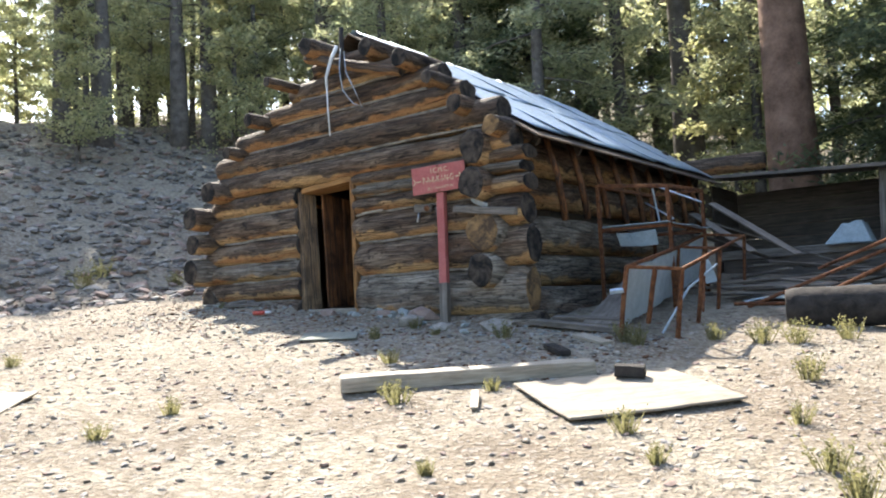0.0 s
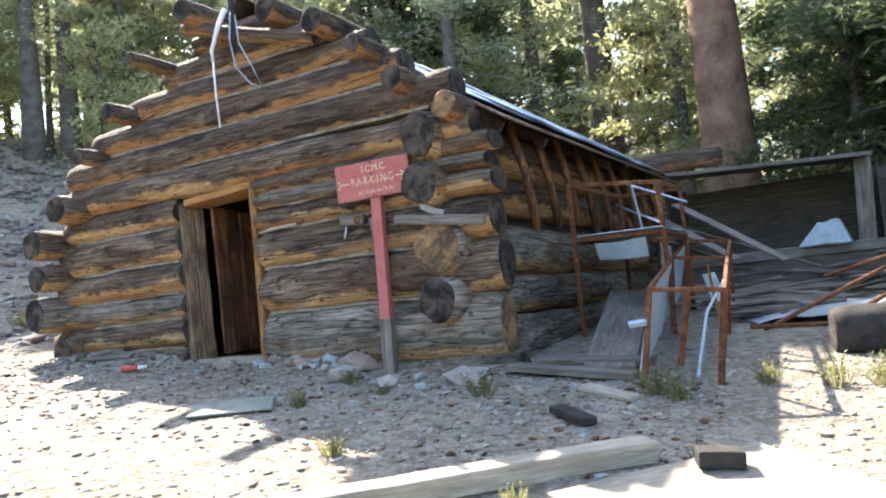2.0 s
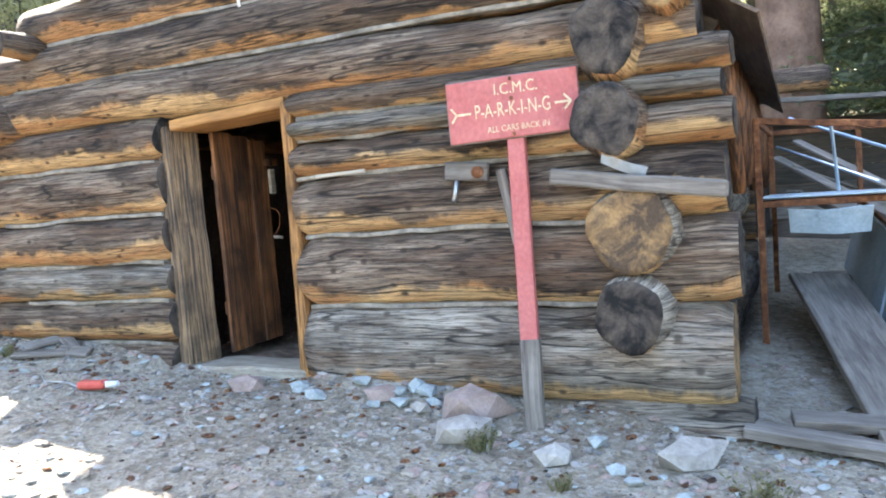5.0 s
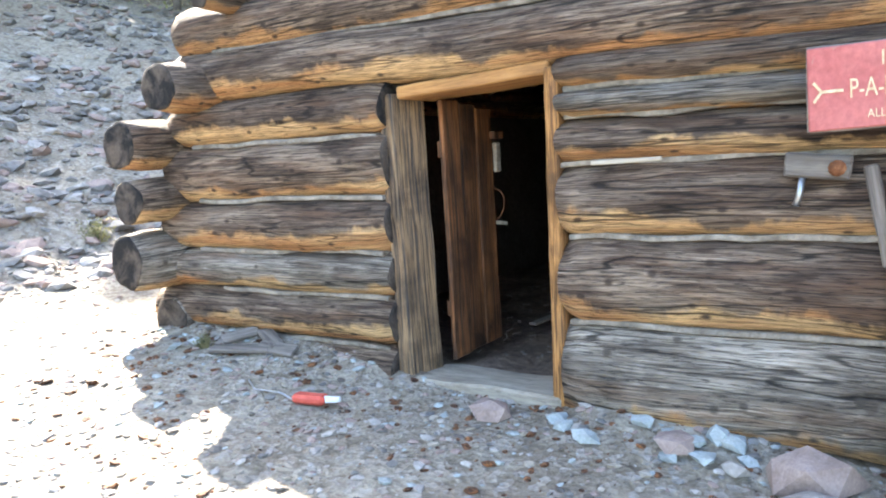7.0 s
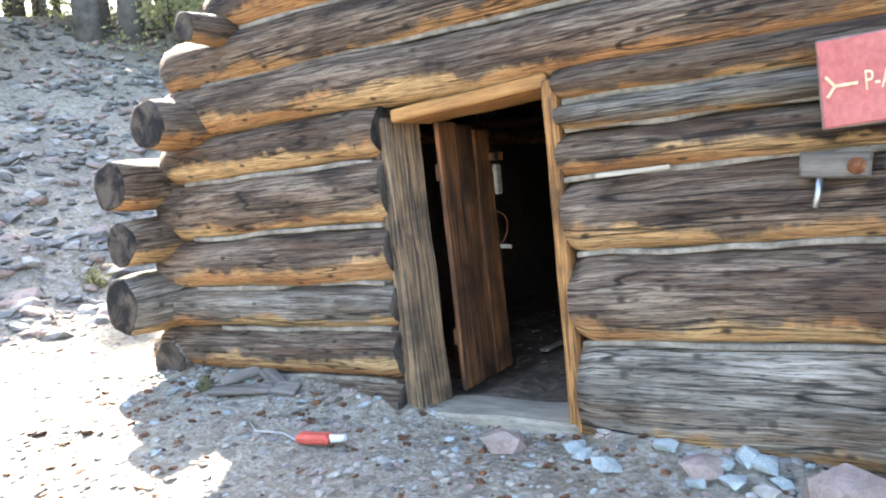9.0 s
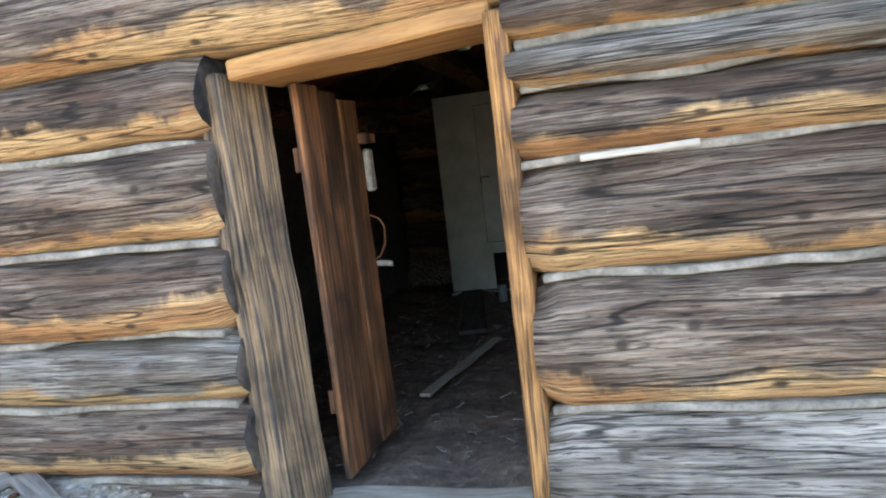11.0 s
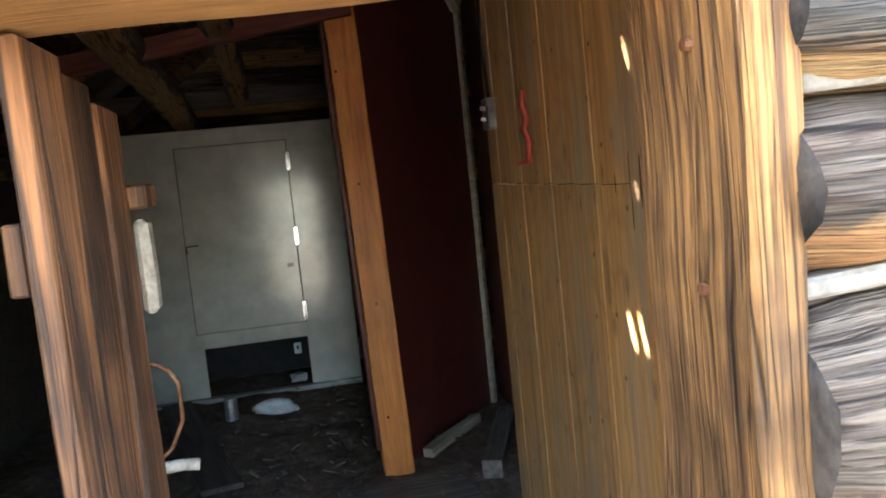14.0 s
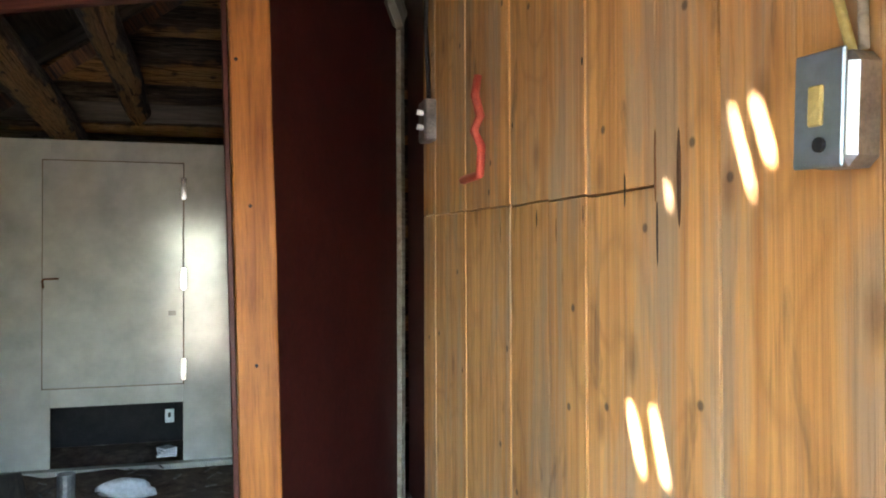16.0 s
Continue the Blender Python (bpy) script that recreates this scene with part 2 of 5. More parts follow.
def leaf_material(name, c1, c2, through_gain=1.8):
    m = bpy.data.materials.new(name)
    m.use_nodes = True
    n, l = m.node_tree.nodes, m.node_tree.links
    b = n["Principled BSDF"]
    b.inputs["Roughness"].default_value = 0.5
    b.inputs["Specular IOR Level"].default_value = 0.35
    g = n.new("ShaderNodeNewGeometry")
    col = mix(n, l, g.outputs["Random Per Island"], c1, c2)
    l.new(col, b.inputs["Base Color"])
    tr = n.new("ShaderNodeBsdfTranslucent")
    l.new(mix(n, l, 1.0, col, (through_gain, through_gain, through_gain * 0.82), "MULTIPLY"), tr.inputs[0])
    mx = n.new("ShaderNodeMixShader")
    mx.inputs[0].default_value = 0.6
    l.new(b.outputs[0], mx.inputs[1])
    l.new(tr.outputs[0], mx.inputs[2])
    l.new(mx.outputs[0], n["Material Output"].inputs[0])
    return m


M_LOG = log_material("weathered_log", (0.27, 0.205, 0.15), (0.078, 0.050, 0.035), (0.60, 0.385, 0.185), 0.03)
M_LOG_DARK = log_material("dark_log", (0.22, 0.162, 0.115), (0.065, 0.044, 0.033), (0.45, 0.25, 0.11), 0.005)
M_LOG_GREY = log_material("grey_log", (0.36, 0.315, 0.26), (0.14, 0.115, 0.09), (0.56, 0.375, 0.185), 0.0)
M_END = end_grain("charred_log_end", (0.085, 0.066, 0.052), (0.010, 0.009, 0.009))
M_END_TAN = end_grain("tan_log_end", (0.30, 0.18, 0.08), (0.075, 0.05, 0.032))
M_CHINK = speckled("chinking", [(0.35, (0.15, 0.13, 0.105)), (0.65, (0.34, 0.30, 0.25))], 9, 0.95)
M_DIRT = ground_material()
M_FLOOR = speckled("floor_litter", [(0.3, (0.085, 0.062, 0.047)), (0.6, (0.20, 0.145, 0.105)), (0.75, (0.36, 0.27, 0.20))], 14, 0.95, bumpy=0.9)
M_TIN = speckled("galvanized_tin", [(0.3, (0.34, 0.43, 0.52)), (0.6, (0.48, 0.58, 0.67)), (0.78, (0.46, 0.43, 0.40))], 3, 0.42, 0.75, bumpy=0.1, spec=0.5)
M_RUST = speckled("rusty_iron", [(0.3, (0.05, 0.022, 0.013)), (0.55, (0.19, 0.075, 0.032)), (0.72, (0.33, 0.16, 0.08))], 16, 0.9, 0.15)
M_BLUE = speckled("pale_blue_enamel", [(0.28, (0.16, 0.09, 0.05)), (0.36, (0.34, 0.43, 0.50)), (0.7, (0.50, 0.60, 0.66))], 5, 0.5, bumpy=0.12, spec=0.5)
M_BARN = wood("grey_board", (0.27, 0.235, 0.20), (0.10, 0.083, 0.07), (2, 28, 28))
M_BARN_Z = wood("grey_post_board", (0.28, 0.245, 0.21), (0.10, 0.083, 0.07), (28, 28, 2))
M_BARN_Y = wood("grey_bench_board", (0.30, 0.265, 0.225), (0.13, 0.11, 0.09), (28, 2, 28))
M_PALE = wood("bleached_timber", (0.52, 0.46, 0.37), (0.30, 0.25, 0.19), (2, 26, 26), stain=0.2)
M_PLY = wood("weathered_plywood", (0.40, 0.35, 0.275), (0.23, 0.19, 0.145), (3, 16, 16), stain=0.5)
M_SHEDW = wood("dark_shed_board", (0.155, 0.128, 0.106), (0.062, 0.052, 0.045), (2, 28, 28))
M_DECK = wood("brown_roof_deck", (0.21, 0.15, 0.105), (0.085, 0.06, 0.045), (28, 2, 28))
M_ORANGE = wood("orange_timber", (0.62, 0.225, 0.040), (0.36, 0.112, 0.020), (26, 26, 1.6), 0.5, 0.3, 0.4)
M_JAMB = wood("door_jamb", (0.44, 0.215, 0.07), (0.12, 0.058, 0.025), (85, 85, 2.6), 0.7, 0.8, sharp=0.06)
M_POST = wood("grey_orange_post", (0.35, 0.225, 0.12), (0.065, 0.054, 0.048), (55, 55, 1.5), 0.8, 0.85, sharp=0.07)
M_LINTEL = wood("lintel_wood", (0.55, 0.29, 0.10), (0.30, 0.14, 0.05), (2, 30, 30), 0.75, 0.35)
M_BOARDW = aged_board("honey_board", (0.78, 0.42, 0.15), (0.46, 0.21, 0.068))
M_REDPLY = speckled("oxblood_plywood", [(0.3, (0.068, 0.015, 0.012)), (0.7, (0.118, 0.025, 0.018))], 5, 0.5, spec=0.3, bumpy=0.1)
M_REDB = wood("red_brown_beam", (0.20, 0.055, 0.035), (0.09, 0.026, 0.019), (2, 28, 28))
M_DOORW = wood("door_board", (0.30, 0.125, 0.047), (0.050, 0.029, 0.020), (44, 44, 1.3), 0.7, 0.85, sharp=0.05)
M_CREAM = speckled("cream_enamel", [(0.3, (0.56, 0.54, 0.47)), (0.7, (0.66, 0.645, 0.56))], 1.6, 0.15, bumpy=0.22, fine=3.0, spec=0.6)
# black of cable and sockets; also the painted shade in the cabinet slot
M_BLACK = speckled("black_plastic_and_shade", [(0.3, (0.010, 0.010, 0.011)), (0.7, (0.024, 0.022, 0.022))], 10, 0.7)
M_CHROME = speckled("bright_plating", [(0.3, (0.75, 0.75, 0.74)), (0.7, (0.88, 0.88, 0.87))], 20, 0.16, 1.0, bumpy=0.05)
M_STEEL = speckled("bare_steel", [(0.3, (0.30, 0.31, 0.32)), (0.7, (0.60, 0.61, 0.62))], 20, 0.35, 0.9, bumpy=0.1)
M_RED = speckled("faded_red_paint", [(0.30, (0.36, 0.24, 0.20)), (0.37, (0.40, 0.11, 0.10)), (0.7, (0.47, 0.155, 0.14))], 5, 0.75, bumpy=0.2)
M_CREAMTXT = speckled("cream_lettering", [(0.3, (0.52, 0.36, 0.20)), (0.7, (0.72, 0.62, 0.42))], 30, 0.8)
M_ROCK = speckled("grey_rock", [(0.3, (0.24, 0.21, 0.185)), (0.55, (0.38, 0.345, 0.305)), (0.75, (0.50, 0.46, 0.41))], 6, 0.9)
M_ROCKD = speckled("dark_scree", [(0.3, (0.10, 0.092, 0.085)), (0.55, (0.19, 0.175, 0.16)), (0.75, (0.33, 0.31, 0.285))], 5, 0.75)
M_ROCKB = speckled("blue_grey_rock", [(0.3, (0.25, 0.27, 0.26)), (0.6, (0.38, 0.41, 0.395)), (0.75, (0.48, 0.50, 0.48))], 9, 0.85)
M_ROCKR = speckled("reddish_rock", [(0.3, (0.24, 0.17, 0.14)), (0.7, (0.38, 0.29, 0.25))], 9, 0.9)
M_BARK = speckled("pine_bark", [(0.3, (0.13, 0.075, 0.05)), (0.6, (0.30, 0.18, 0.125)), (0.75, (0.38, 0.25, 0.18))], 2.2, 0.95, bumpy=0.9)
M_BARKG = speckled("grey_bark", [(0.3, (0.075, 0.065, 0.058)), (0.7, (0.20, 0.175, 0.155))], 4, 0.95, bumpy=0.8)
M_NEEDLE = leaf_material("pine_needles", (0.15, 0.165, 0.11), (0.34, 0.34, 0.235), 2.3)
M_LEAF = leaf_material("light_leaves", (0.20, 0.21, 0.125), (0.43, 0.41, 0.26))
M_NEEDLE_DARK = leaf_material("dark_fir_needles", (0.065, 0.085, 0.052), (0.17, 0.19, 0.115), 1.8)
M_GRASS = leaf_material("dry_green_herb", (0.10, 0.105, 0.055), (0.27, 0.25, 0.14), 1.0)
M_WHITE = speckled("white_cloth", [(0.3, (0.60, 0.62, 0.64)), (0.7, (0.80, 0.82, 0.84))], 6, 0.85)
M_GREENB = speckled("grey_green_sheet", [(0.3, (0.19, 0.20, 0.17)), (0.7, (0.31, 0.32, 0.27))], 5, 0.85)
M_CANRED = speckled("red_label", [(0.3, (0.50, 0.07, 0.05)), (0.7, (0.62, 0.12, 0.08))], 12, 0.5)
M_YELLOW = speckled("yellowed_plastic", [(0.3, (0.50, 0.38, 0.12)), (0.7, (0.66, 0.54, 0.22))], 14, 0.5)
M_DBLACK = speckled("charred_wood", [(0.3, (0.016, 0.014, 0.013)), (0.7, (0.06, 0.052, 0.047))], 8, 0.9, bumpy=0.8)


# ---- mesh helpers ----
def mesh_from(name, verts, faces, mats, idx=None, smooth=True, uvs=None):
    me = bpy.data.meshes.new(name)
    me.from_pydata(verts, [], faces)
    for m in mats:
        me.materials.append(m)
    if idx is not None:
        me.polygons.foreach_set("material_index", idx)
    me.polygons.foreach_set("use_smooth", [smooth] * len(faces))
    if uvs is not None:
        lay = me.uv_layers.new(name="UVMap")
        lay.data.foreach_set("uv", [c for f in uvs for p in f for c in p])
    me.update()
    return me


def place(ob, m, parent=None):
    ob.matrix_basis = m
    if parent is not None:
        ob.parent = parent
    return ob


def thing(name, m, label, category, group="", kind=""):
    e = new(name)
    e.matrix_basis = m
    return tagged(e, label, category, group, kind)


def part(name, bm, mat, parent, label="", m=None, smooth=False):
    me = bpy.data.meshes.new(name)
    bm.normal_update()
    bm.to_mesh(me)
    bm.free()
    for x in (mat if isinstance(mat, (list, tuple)) else [mat]):
        me.materials.append(x)
    if smooth:
        me.polygons.foreach_set("use_smooth", [True] * len(me.polygons))
    ob = new(name, me)
    if m is not None:
        ob.matrix_basis = m
    ob.parent = parent
    if label:
        ob["label"] = label
    return ob


def box(bm, sx, sy, sz, m=None, bevel=0.0, cuts=0, rough=0.0, seed=0):
    """A box centred at m; with cuts and rough its faces and edges wander as worn timber does."""
    before = set(bm.verts)
    made = bmesh.ops.create_cube(bm, size=1.0)["verts"]
    bmesh.ops.scale(bm, vec=(sx, sy, sz), verts=made)
    if bevel:
        es = list({e for v in made for e in v.link_edges})
        bmesh.ops.bevel(bm, geom=es, offset=bevel, segments=1, affect='EDGES')
        made = [v for v in bm.verts if v not in before]
    if cuts:
        es = list({e for v in made for e in v.link_edges})
        longest = max(sx, sy, sz)
        es = [e for e in es if e.calc_length() > 0.6 * longest]
        bmesh.ops.subdivide_edges(bm, edges=es, cuts=cuts, use_grid_fill=True)
        made = [v for v in bm.verts if v not in before]
    if rough:
        for v in made:
            v.co += noise.noise_vector(v.co * 3.1 + Vector((seed * 7.3, seed * 3.1, seed))) * rough
    if m is not None:
        bmesh.ops.transform(bm, matrix=m, verts=made)
    return bm


def bx(sx, sy, sz, m=None, bevel=0.004, cuts=0, rough=0.0, seed=0):
    return box(bmesh.new(), sx, sy, sz, m, bevel, cuts, rough, seed)


def tube(bm, pts, r, sides=8, r2=None):
    """A round bar along points, tapering from r to r2."""
    pts = [Vector(p) for p in pts]
    rings = []
    for i, p in enumerate(pts):
        d = (pts[min(i + 1, len(pts) - 1)] - pts[max(i - 1, 0)]).normalized()
        a = d.cross(Vector((0.13, 0.31, 0.94))).normalized()
        c = d.cross(a)
        rr = r if r2 is None else r + (r2 - r) * i / (len(pts) - 1)
        rings.append([bm.verts.new(p + rr * (math.cos(k * math.tau / sides) * a + math.sin(k * math.tau / sides) * c)) for k in range(sides)])
    for q, s in zip(rings, rings[1:]):
        for k in range(sides):
            bm.faces.new((q[k], q[(k + 1) % sides], s[(k + 1) % sides], s[k]))
    bm.faces.new(rings[0][::-1])
    bm.faces.new(rings[-1])
    return bm


def beam_between(name, a, b, w, h, mat, parent, rough=0.006, cuts=4, seed=0, label=""):
    """A sawn piece from a to b."""
    a, b = Vector(a), Vector(b)
    d = b - a
    q = d.to_track_quat("X", "Z").to_matrix().to_4x4()
    return part(name, bx(d.length, w, h, None, 0.004, cuts, rough, seed), mat, parent, label, Matrix.Translation((a + b) / 2) @ q)


def log_mesh(name, length, ry, rz, seed, mats, taper=0.0, wob=0.02, sides=20, step=0.09, hollow=0.012):
    """A log along +x from 0; v of its uv runs round from the top, over -y, to the bottom."""
    n = max(3, int(length / step))
    vs, fs, uvs, idx = [], [], [], []
    for i in range(n + 1):
        u = length * i / n
        k = 1 - taper * i / n
        cy = wob * noise.noise(Vector((u * 0.7, seed * 5.1, 1.0)))
        cz = wob * noise.noise(Vector((u * 0.7, seed * 5.1, 9.0)))
        for j in range(sides):
            a = math.tau * j / sides
            p = Vector((u * 1.6, math.cos(a) * 1.2, math.sin(a) * 1.2 + seed * 11.0))
            w = 1 + 0.085 * noise.noise(p) + 0.045 * noise.noise(p * 3.1) + 0.02 * noise.noise(Vector((u * 2, a * 6, seed)))
            kn = noise.noise(Vector((u * 4.0, math.cos(a) * 3, math.sin(a) * 3 + seed * 3)))
            w += 0.10 * max(0, kn - 0.45)
            if i in (0, n):
                w *= 0.90 + 0.16 * noise.noise(Vector((a * 1.3, seed * 3.3, i)))
            vs.append((u, cy - ry * k * w * math.sin(a), cz + rz * k * w * math.cos(a)))
    for i in range(n):
        for j in range(sides):
            k = (j + 1) % sides
            fs.append((i * sides + j, i * sides + k, (i + 1) * sides + k, (i + 1) * sides + j))
            u0, u1, v0, v1 = length * i / n, length * (i + 1) / n, j / sides, (j + 1) / sides
            uvs.append(((u0, v0), (u0, v1), (u1, v1), (u1, v0)))
            idx.append(0)
    for i, s in ((0, -1), (n, 1)):
        u = length * i / n
        ring = [i * sides + j for j in range(sides)]
        base = len(vs)
        for j in range(sides):
            y, z = vs[ring[j]][1:]
            vs.append((u + s * hollow * (0.3 + abs(noise.noise(Vector((j * 1.7, seed, u))))), y * 0.82, z * 0.82))
        inner = len(vs)
        for j in range(sides):
            y, z = vs[ring[j]][1:]
            vs.append((u - s * hollow * noise.noise(Vector((j * 2.1, seed + 4, u))), y * 0.4, z * 0.4))
        vs.append((u + s * 0.004, 0, 0))
        for j in range(sides):
            k = (j + 1) % sides
            for q in ((ring[j], ring[k], base + k, base + j), (base + j, base + k, inner + k, inner + j), (inner + j, inner + k, len(vs) - 1)):
                q = q if s < 0 else q[::-1]
                fs.append(q[::-1])
                uvs.append([(0, 0)] * len(q))
                idx.append(1)
    return mesh_from(name, vs, fs, mats, idx, True, uvs)


SEED = [1]


def log(parent, x0, x1, y, z0, z1, mat=M_LOG, end=M_END, ry=None, axis="x", taper=0.0, tilt=0.0, name="log", label="", wob=0.02, step=0.09):
    """A log from x0 to x1 filling z0 to z1 at depth y; along y instead with axis 'y', x0 to x1 then being y's."""
    SEED[0] += 1
    rz = (z1 - z0) / 2 * 1.04
    me = log_mesh(name, x1 - x0, ry or rz, rz, SEED[0], [mat, end], taper, wob, step=step)
    ob = new(name, me)
    if axis == "x":
        ob.matrix_basis = Matrix.Translation((x0, y, (z0 + z1) / 2)) @ pose(0, 0, 0, 0, tilt, 0)
    else:
        ob.matrix_basis = Matrix.Translation((y, x0, (z0 + z1) / 2)) @ pose(0, 0, 0, 0, tilt, 90)
    ob.parent = parent
    if label:
        ob["label"] = label
    return ob


# ---- the ground ----
def ground_z(x, y):
    u = x * 0.68 - y * 0.73
    z = -0.10 - 0.073 * (max(x, -6) - 0.2) + 0.078 * (min(y, 7) + 0.16) - 0.03 * max(0, min(u, 30) - 0.3)
    z = max(z, -2.3)
    h = max(0.0, -(x + 5.2) + 0.12 * y)
    z += 0.46 * (h * h / (h + 1.2)) if h < 14 else 0.46 * (14 * 14 / 15.2) + 0.16 * (h - 14)
    b = max(0.0, y - 7.5)
    z += 0.20 * b * b / (b + 2.0) if b < 40 else 0.2 * 1600 / 42
    if -3.4 < x < 2.6:
        z += 0.075 * math.exp(-((y - 0.05) / 0.30) ** 2) * min(1, (2.6 - x) * 2, (x + 3.4) * 2) * (0.15 if -1.15 < x < 0.15 else 1)
    return z


def rough_ground(x, y):
    n = noise.fractal(Vector((x * 0.9, y * 0.9, 0)), 1.0, 2.1, 4) * 0.035
    h = max(0.0, -(x + 5.2) + 0.12 * y)
    if h > 0:
        n += min(1, h) * 0.16 * noise.fractal(Vector((x * 0.8, y * 0.8, 5)), 1.0, 2.0, 4)
    near = -3.0 < x < 2.6 and 0.05 < y < 6.3
    return min(ground_z(x, y) + n, -0.25) if near else ground_z(x, y) + n


def grid_axis(lo, hi, a, b, fine, coarse):
    out, v = [], lo
    while v < hi:
        out.append(v)
        d = max(a - v, v - b, 0)
        v += min(fine + d * 0.13, coarse)
    out.append(hi)
    return out


xs = grid_axis(-170, 170, -6, 8, 0.075, 12)
ys = grid_axis(-60, 200, -8.5, 2, 0.075, 12)
gv = [(x, y, rough_ground(x, y)) for y in ys for x in xs]
nx = len(xs)
gf = [(j * nx + i, j * nx + i + 1, (j + 1) * nx + i + 1, (j + 1) * nx + i) for j in range(len(ys) - 1) for i in range(nx - 1)]
ground = new("ground", mesh_from("ground", gv, gf, [M_DIRT]))
tagged(ground, "pale dusty gravelly dirt sloping up to the cabin", "ground", kind="structure")


def on_ground(x, y, dz=0.0):
    return rough_ground(x, y) + dz


# ---- the log cabin ----
cabin = thing("log_cabin", Matrix.Identity(4), "old weathered log cabin with a rusty tin gable roof", "cabin")
FY = 0.08      # centre line of the front wall
JL, JR = -1.06, 0.07   # ends of the cut logs either side of the doorway
LEFT_LOGS = [(-0.20, 0.16), (0.16, 0.46), (0.46, 0.74), (0.74, 1.09), (1.09, 1.48), (1.48, 1.80)]
RIGHT_LOGS = [(-0.16, 0.40), (0.40, 0.86), (0.86, 1.24), (1.24, 1.47), (1.47, 1.62), (1.62, 1.80)]
for i, (a, b) in enumerate(LEFT_LOGS):
    log(cabin, -3.36 + 0.08 * i, JL, FY, a, b, M_LOG if i != 2 else M_LOG_GREY, M_END, 0.19)
for i, (a, b) in enumerate(RIGHT_LOGS):
    log(cabin, JR, 2.72 + 0.05 * (i % 2), FY, a, b, (M_LOG_GREY, M_LOG, M_LOG, M_LOG, M_LOG_GREY, M_LOG)[i], M_END if i else M_END_TAN, 0.20)
log(cabin, 0.1, 2.8, FY + 0.03, -0.55, -0.12, M_LOG_GREY, M_END, 0.2)
log(cabin, 0.32, 6.4, 2.36, -0.45, 0.14, M_LOG_GREY, M_END, 0.2, 'y', step=0.2)
# full-width logs over the door and the gable
log(cabin, -2.95, 2.62, FY - 0.02, 1.79, 2.12, M_LOG, M_END, 0.19, tilt=0.6)
log(cabin, -2.85, 2.45, FY, 2.10, 2.44, M_LOG_DARK, M_END, 0.19)
log(cabin, -2.35, 1.95, FY, 2.42, 2.74, M_LOG_DARK, M_END, 0.18)
log(cabin, -1.70, 1.62, FY, 2.72, 3.02, M_LOG_DARK, M_END, 0.17)
log(cabin, -1.12, 1.12, FY, 3.00, 3.28, M_LOG, M_END, 0.16)
log(cabin, -0.62, 0.62, FY, 3.26, 3.52, M_LOG_DARK, M_END, 0.15)
# side walls: log ends stick out past the front corners
for i, (a, b) in enumerate([(0.15, 0.57), (0.55, 1.04), (1.18, 1.58), (1.60, 2.05)]):
    log(cabin, -0.28 + 0.05 * (i % 2), 6.5, (2.23, 2.25, 2.17, 2.16)[i], a, b, M_LOG_GREY if i < 2 else M_LOG, M_END_TAN if i == 1 else M_END, (0.21, 0.25, 0.20, 0.20)[i], "y", step=0.16)
for i, (a, b) in enumerate([(0.02, 0.38), (0.46, 0.88), (0.95, 1.26), (1.32, 1.68), (1.70, 2.03)]):
    log(cabin, (-0.12, -0.40, -0.38, -0.40, -0.40)[i], 6.5, (-3.05, -3.14, -3.09, -3.12, -2.64)[i], a, b, M_LOG_GREY if i < 2 else M_LOG, M_END, 0.19, "y", step=0.16)
# back wall
for i in range(8):
    half = min(2.55, (3.7 - 0.38 * i) * 1.45)
    log(cabin, -half, half, 6.35, 0.38 * i - 0.1, 0.38 * i + 0.3, M_LOG_DARK, M_END, 0.19, step=0.25)
for i in range(2):
    log(cabin, -1.05 + 0.4 * i, 1.05 - 0.4 * i, 6.35, 2.92 + 0.28 * i, 3.2 + 0.28 * i, M_LOG_DARK, M_END, 0.16, step=0.25)
# chinking slabs in the joints of the front wall
for i, (x0, x1, z) in enumerate([(-2.8, -1.12, 0.15), (-2.8, -1.12, 0.74), (-2.75, -1.12, 1.09), (-2.8, -1.12, 1.47), (0.1, 2.3, 0.40), (0.1, 2.4, 0.86), (0.08, 2.3, 1.245),
                                 (0.1, 2.2, 1.48), (-2.5, 2.2, 2.11), (-2.1, 1.8, 2.43), (-1.4, 1.4, 2.73), (-0.9, 0.9, 3.01), (-2.6, -1.12, 0.46), (0.1, 2.2, 1.63)]):
    part("chinking", bx(x1 - x0, 0.13, 0.03, None, 0.006, 14, 0.024, i), M_CHINK, cabin, "", Matrix.Translation(((x0 + x1) / 2, FY - 0.045, z)))
part("chink_lath", bx(0.36, 0.02, 0.022, None, 0.004, 6, 0.005, 3), M_PALE, cabin, "bare white lath in a joint", Matrix.Translation((0.46, -0.115, 1.245)) @ pose(0, 0, 0, 0, -2, 0))
# purlins whose ends show above the gable
for x, z, r, y0 in ((-2.22, 2.42, 0.10, -0.36), (-1.62, 2.80, 0.105, -0.42), (-0.95, 3.20, 0.075, -0.62), (-0.32, 3.58, 0.13, -0.46), (0.62, 3.40, 0.12, -0.30),
                    (1.22, 3.08, 0.13, -0.36), (1.72, 2.72, 0.09, -0.46), (2.02, 2.36, 0.12, -0.34), (2.50, 2.02, 0.13, -0.30)):
    log(cabin, y0, 0.48, x, z - r, z + r, M_LOG_DARK, M_END_TAN if x == 2.50 else M_END, r, "y", name="purlin", step=0.2)
log(cabin, -0.55, 1.25, -0.22, 3.44, 3.58, M_LOG_DARK, M_END, 0.07, tilt=18, name="loose_pole")

# roof: board decking, with tin sheets above it
SL = math.atan2(1.84, 2.78)
RIDGE_Z = 3.80


